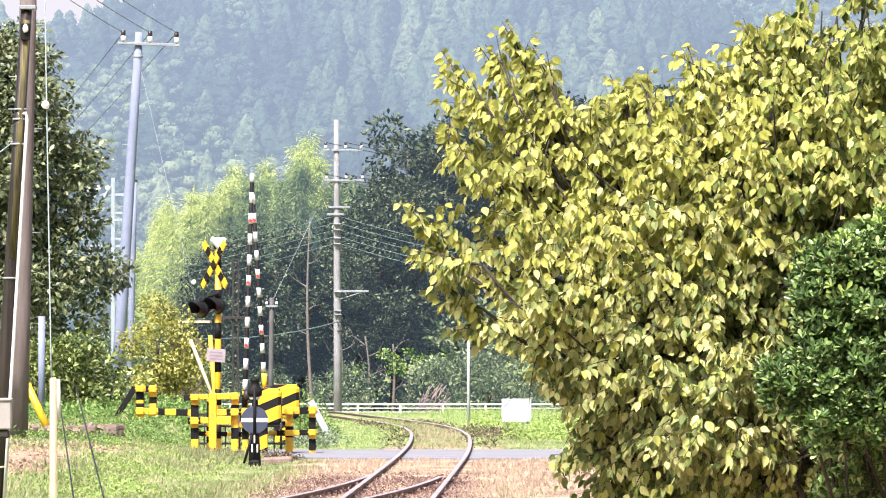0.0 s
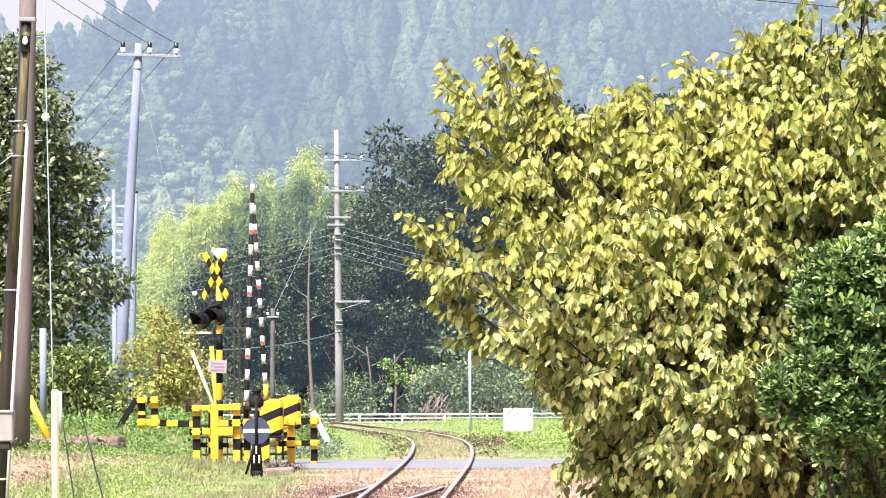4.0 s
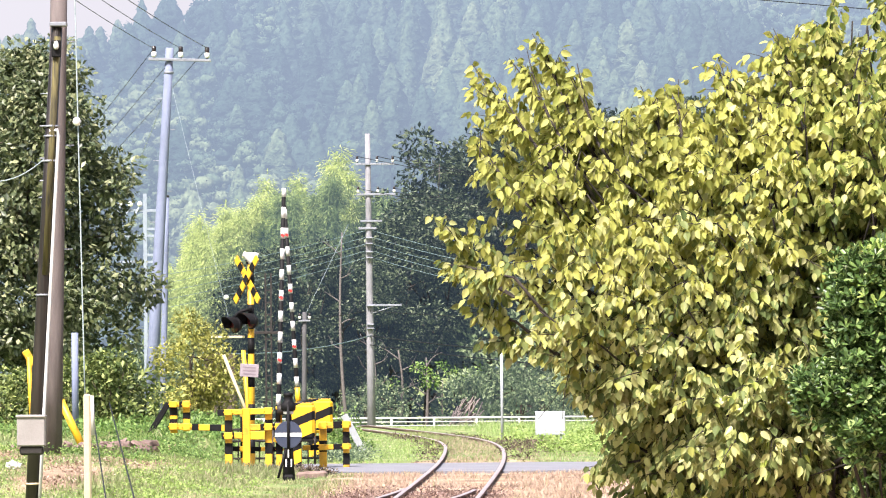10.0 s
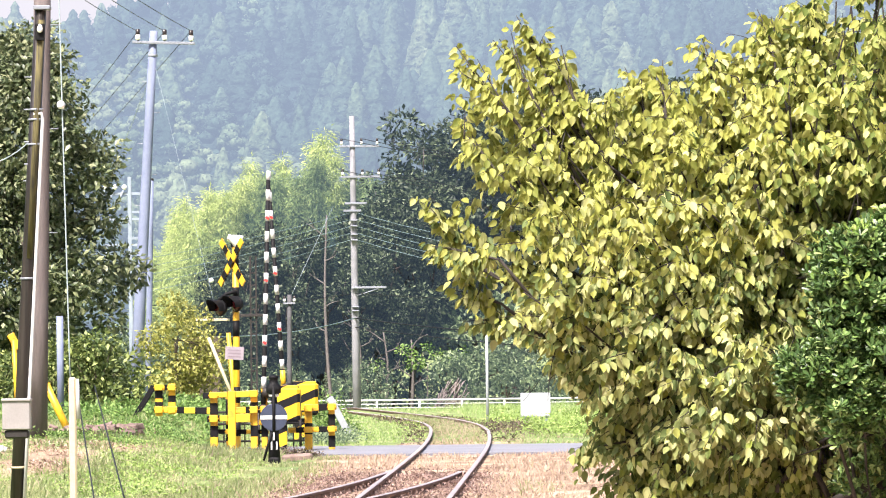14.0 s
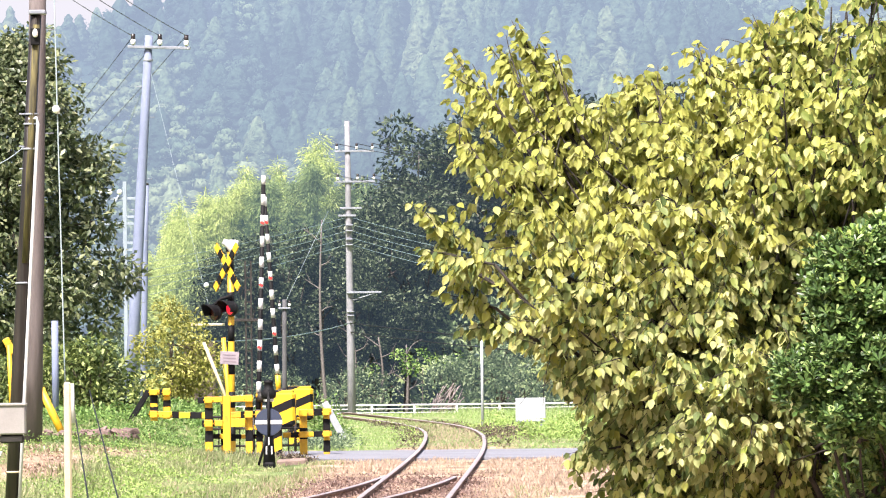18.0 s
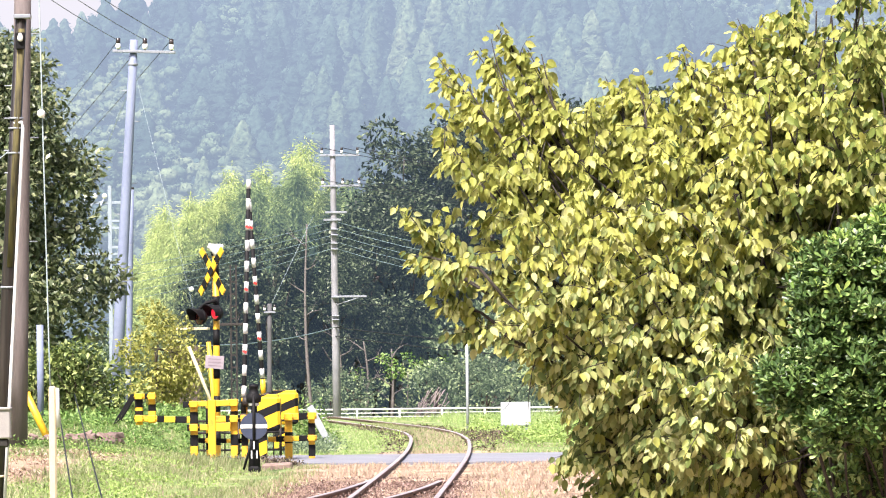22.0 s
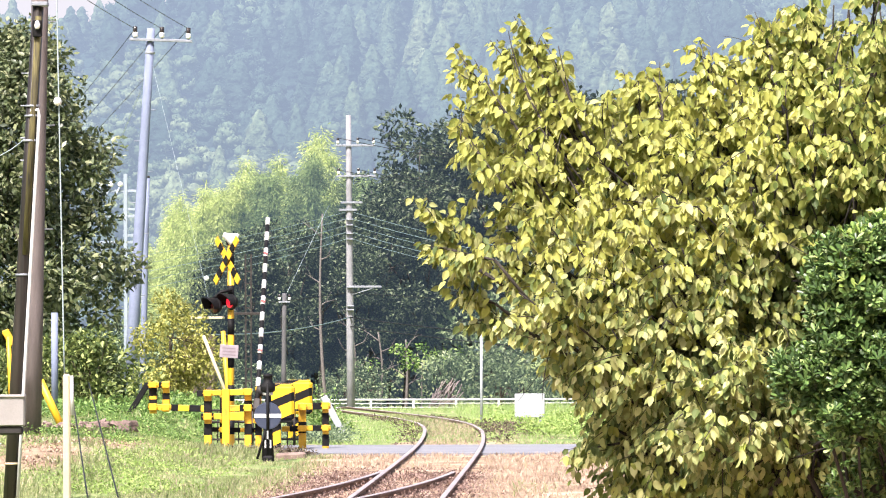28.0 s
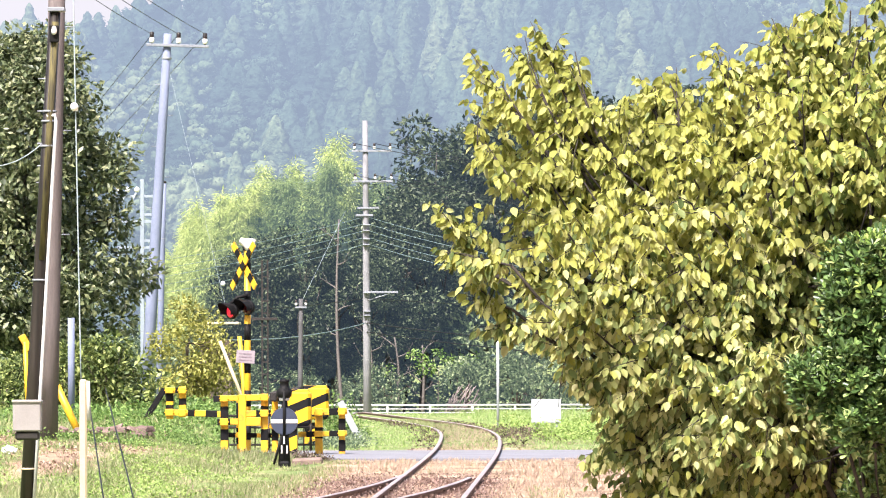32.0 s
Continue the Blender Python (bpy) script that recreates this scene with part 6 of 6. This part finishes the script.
# lattice mast behind
lm = thing("lattice_mast", (-3.745, 91.442, 0.0), "slim dark steel lattice mast with a crossarm", "mast")
for dx in (-0.05, 0.05):
    part("upright", box(B(), (dx, 0, 1.684), (0.03, 0.03, 3.367), None, 0), DARK_STEEL, lm)
for k in range(14):
    part("rung", box(B(), (0, 0, 0.2 + k * 0.22), (0.1, 0.02, 0.025), None, 0), DARK_STEEL, lm)
part("crossarm", box(B(), (-0.02, -0.03, 2.296), (0.5, 0.04, 0.05), None, 0.004), DARK_STEEL, lm)

# switch stand with a round marker
ss = thing("switch_stand", (-2.871, 77.253, 0.0), "black switch stand with a round navy disc marker and white bar", "switch stand")
part("column", sweep(B(), [(0, 0, -0.1), (0, 0, 0.35), (0.005, 0, 1.15)], [0.11, 0.08, 0.04], 10), BLACK, ss)
part("base", box(B(), (0, 0, 0.04), (0.17, 0.26, 0.12), None, 0.03), BLACK, ss)
part("disc", lathe(B(), [(0.205, -0.006), (0.21, 0), (0.205, 0.008)], (0, -0.07, 0.707), Matrix.Rotation(radians(90), 3, "X"), 28), NAVY, ss, "round navy disc")
part("bar", box(B(), (0, -0.082, 0.707), (0.41, 0.006, 0.06), None, 0), WHITE, ss, "white bar")
part("spindle", sweep(B(), [(0, -0.1, 0.345), (0, -0.1, 1.207)], 0.022, 8), BLACK, ss)
bm = lathe(B(), [(0.06, 0), (0.11, 0.03), (0.12, 0.12), (0.07, 0.17), (0.065, 0.24), (0.075, 0.25), (0.075, 0.28), (0.02, 0.3)], (0, 0, 1.052))
part("lamp_head", bm, BLACK, ss, "black switch lamp")
part("collar", lathe(B(), [(0.07, 0), (0.08, 0.01), (0.08, 0.04), (0.07, 0.05)], (0, 0, 1.017)), WHITE, ss)
part("lever", sweep(B(), [(-0.03, -0.05, 0.5), (-0.16, -0.1, 0.05)], 0.02, 8), BLACK, ss)
for dx, z in ((-0.035, 0.28), (0.045, 0.28), (0.0, 0.42)):
    part("white_mark", box(B(), (dx, -0.135 - (0.03 if z < 0.4 else 0), z), (0.022, 0.006, 0.12), None, 0), WHITE, ss)
slab = thing("stone_slab", (-2.593, 79.304, 0.02), "dark stone slab by the switch stand", "stone")
part("slab", box(B(), (0, 0, 0.0), (0.478, 0.5, 0.14), Matrix.Rotation(radians(-3), 3, "Y"), 0.03), STONE, slab)

# white plank in the grass
pk = thing("white_plank", (-2.061, 91.442, 0.161), "white painted plank leaning in the weeds", "plank")
part("plank", box(B(), (-0.163, 0.05, 0.306), (0.125, 0.03, 0.74), Matrix.Rotation(radians(-27), 3, "Y"), 0.02), BOARD_WHITE, pk)
cpost = thing("leaning_pole", (-4.42, 101.833, 0.2), "cream pole leaning in the bush", "pole")
part("pole", sweep(B(), [(0, 0, 0), (-0.659, 0, 1.68)], 0.035, 8), CREAM, cpost)

# far roadside: post, board, fence
wp = thing("marker_post", (0.6, 119.484, -0.4), "slim white marker post by the curve", "post")
part("post", sweep(B(), [(0, 0, -0.2), (0, 0, 2.113 + 0.4)], 0.035, 10), BOARD_WHITE, wp)
wb = thing("white_board", (1.711, 117.912, -0.3), "plain white board standing in the weeds", "board")
part("panel", box(B(), (0, 0, 0.192 + 0.3), (0.697, 0.05, 0.553), None, 0.01), BOARD_WHITE, wb)
for dx in (-0.25, 0.25):
    part("leg", box(B(), (dx, 0.04, 0.05), (0.05, 0.05, 0.6)), GALVANISED, wb)
gf = thing("road_fence", (0, 238, -2.2), "long white pipe fence along the far road", "fence")
for z, r in ((0.74, 0.042), (0.56, 0.022), (0.38, 0.022), (0.2, 0.03)):
    part("rail", sweep(B(), [(-22, 0, z), (30, 0, z)], r, 8), WHITE, gf)
for k in range(27):
    part("post", sweep(B(), [(-22 + 2.0 * k, 0.02, -0.3), (-22 + 2.0 * k, 0.02, 0.78)], 0.05, 8), WHITE, gf)
bm = B()
box(bm, (0, 248, -2.89), (400, 9, 0.06), None, 0)
tagged(part("far_road", bm, ASPHALT), "far asphalt road behind the white fence", "road", kind="structure")
canes = thing("dead_canes", (-1.167, 252, -2.9), "heap of dry dead canes leaning by the far road", "canes")
rc = random.Random(4)
for k in range(44):
    a = rc.uniform(-0.55, 0.45)
    part("cane", sweep(B(), [(a, rc.uniform(-0.3, 0.3), -0.05), (a + rc.uniform(0.1, 0.5), 0, 0.8), (a + rc.uniform(0.5, 1.3), rc.uniform(-0.3, 0.3), rc.uniform(1.1, 2.3))], 0.024, 5), DRY, canes)
# hut eave behind the bush
hut = thing("small_hut", (-6.486, 128.019, 0.1), "low weathered hut with a pale flat eave behind the bush", "hut")
part("wall", box(B(), (0, 0.4, 0.8), (0.8, 1.0, 1.9), None, 0.01), BARK, hut)
part("roof", box(B(), (0, 0.3, 2.271 - 0.1), (1 + 0.2, 1.3, 0.06), None, 0.01), CREAM, hut, "pale flat roof edge")


# passing cars
def car(colour_mat, label):
    root = thing("car", (40, 247, -2.86), label, "car")
    bm = B()
    prof = [(-2.0, 0.3), (-2.0, 0.75), (-1.85, 0.9), (-1.2, 0.98), (-0.65, 1.45), (0.95, 1.5), (1.6, 1.0), (2.0, 0.9), (2.02, 0.3)]
    L = [bm.verts.new((x, -0.75, z)) for x, z in prof]
    R_ = [bm.verts.new((x, 0.75, z)) for x, z in prof]
    bm.faces.new(L)
    bm.faces.new(R_[::-1])
    for k in range(len(prof)):
        j = (k + 1) % len(prof)
        bm.faces.new((L[k], R_[k], R_[j], L[j]))
    bmesh.ops.recalc_face_normals(bm, faces=bm.faces[:])
    bmesh.ops.bevel(bm, geom=bm.edges[:], offset=0.05, segments=2, affect="EDGES")
    part("body", bm, colour_mat, root)
    for sd in (-0.765, 0.765):
        for pts in (((-1.05, 1.0), (-0.6, 1.38), (0.1, 1.4), (0.1, 1.0)), ((0.18, 1.0), (0.18, 1.4), (0.85, 1.4), (1.4, 1.02))):
            bm = B()
            rim = [[bm.verts.new((x, y, z)) for x, z in pts] for y in (sd - 0.012, sd + 0.012)]
            bm.faces.new(rim[0])
            bm.faces.new(rim[1][::-1])
            for k in range(4):
                bm.faces.new((rim[0][k], rim[1][k], rim[1][(k + 1) % 4], rim[0][(k + 1) % 4]))
            bmesh.ops.recalc_face_normals(bm, faces=bm.faces[:])
            part("window", bm, GLASS, root)
    for x in (-1.3, 1.25):
        for sd in (-0.66, 0.66):
            part("wheel", lathe(B(), [(0.2, -0.09), (0.3, -0.08), (0.31, 0), (0.3, 0.08), (0.2, 0.09)], (x, sd, 0.31), Matrix.Rotation(radians(90), 3, "X")), BLACK, root)
    return root


# pale base colour stands for the sky reflected in the windows
GLASS = surface("car_glass", (0.2, 0.24, 0.26), (0.27, 0.31, 0.33), 3, 0.1, relief=0.0)
SILVER = surface("silver_car_paint", (0.5, 0.56, 0.58), (0.6, 0.66, 0.68), 3, 0.25, metal=0.3, relief=0.0)
DARK_CAR = surface("dark_car_paint", (0.06, 0.06, 0.068), (0.09, 0.09, 0.1), 3, 0.2, relief=0.0)
CARS = [(car(WHITE, "small white car passing on the far road"), 17.0, -2.1, 6.2), (car(SILVER, "silver car passing on the far road"), 19.2, -1.05, 7.6), (car(DARK_CAR, "dark car passing on the far road"), 25.2, -1.8, 5.7)]


def motions():
    """Lamps flash in turn, the gate arms come down, cars pass on the far road."""
    # the far arm falls towards the eye, the near arm away from it
    fall_far = [(0, 86), (21.4, 86), (22.2, 79), (23, 65), (24, 44), (24.5, 33), (25.5, 12), (26.2, 0), (32, 0)]
    walk(far_arm, [(t, pose(-0.1, 0, 1.0, 90 - a, -3.4, 0)) for t, a in fall_far])
    fall_near = [(0, 87), (25.7, 87), (26.5, 79), (27.5, 63), (28, 52), (28.5, 43), (29, 35), (29.5, 26), (30, 18), (30.5, 9), (31.0, 0), (32, 0)]
    walk(near_arm, [(t, pose(-0.1, 0, 1.0, -(90 - a), 1.8, 0)) for t, a in fall_near])
    for k, (glow, at, out) in enumerate(GLOWS):
        rows = [(0, pose(*(at - out * 0.06)))]
        t = 14.15 + (0.61 if k == 0 else 0.0)
        while t < 31.97:
            rows += [(t - 0.05, pose(*(at - out * 0.06))), (t, pose(*(at + out * 0.012))), (min(t + 0.55, 31.985), pose(*(at + out * 0.012)))]
            if t + 0.6 < 32:
                rows.append((t + 0.6, pose(*(at - out * 0.06))))
            t += 1.225
        rows.append((32.0, rows[-1][1]))
        walk(glow, rows)
    for root, when, x, speed in CARS:
        walk(root, [(t, pose(x - speed * (t - when), 247, -2.86)) for t in (0, when, 32)])


motions()
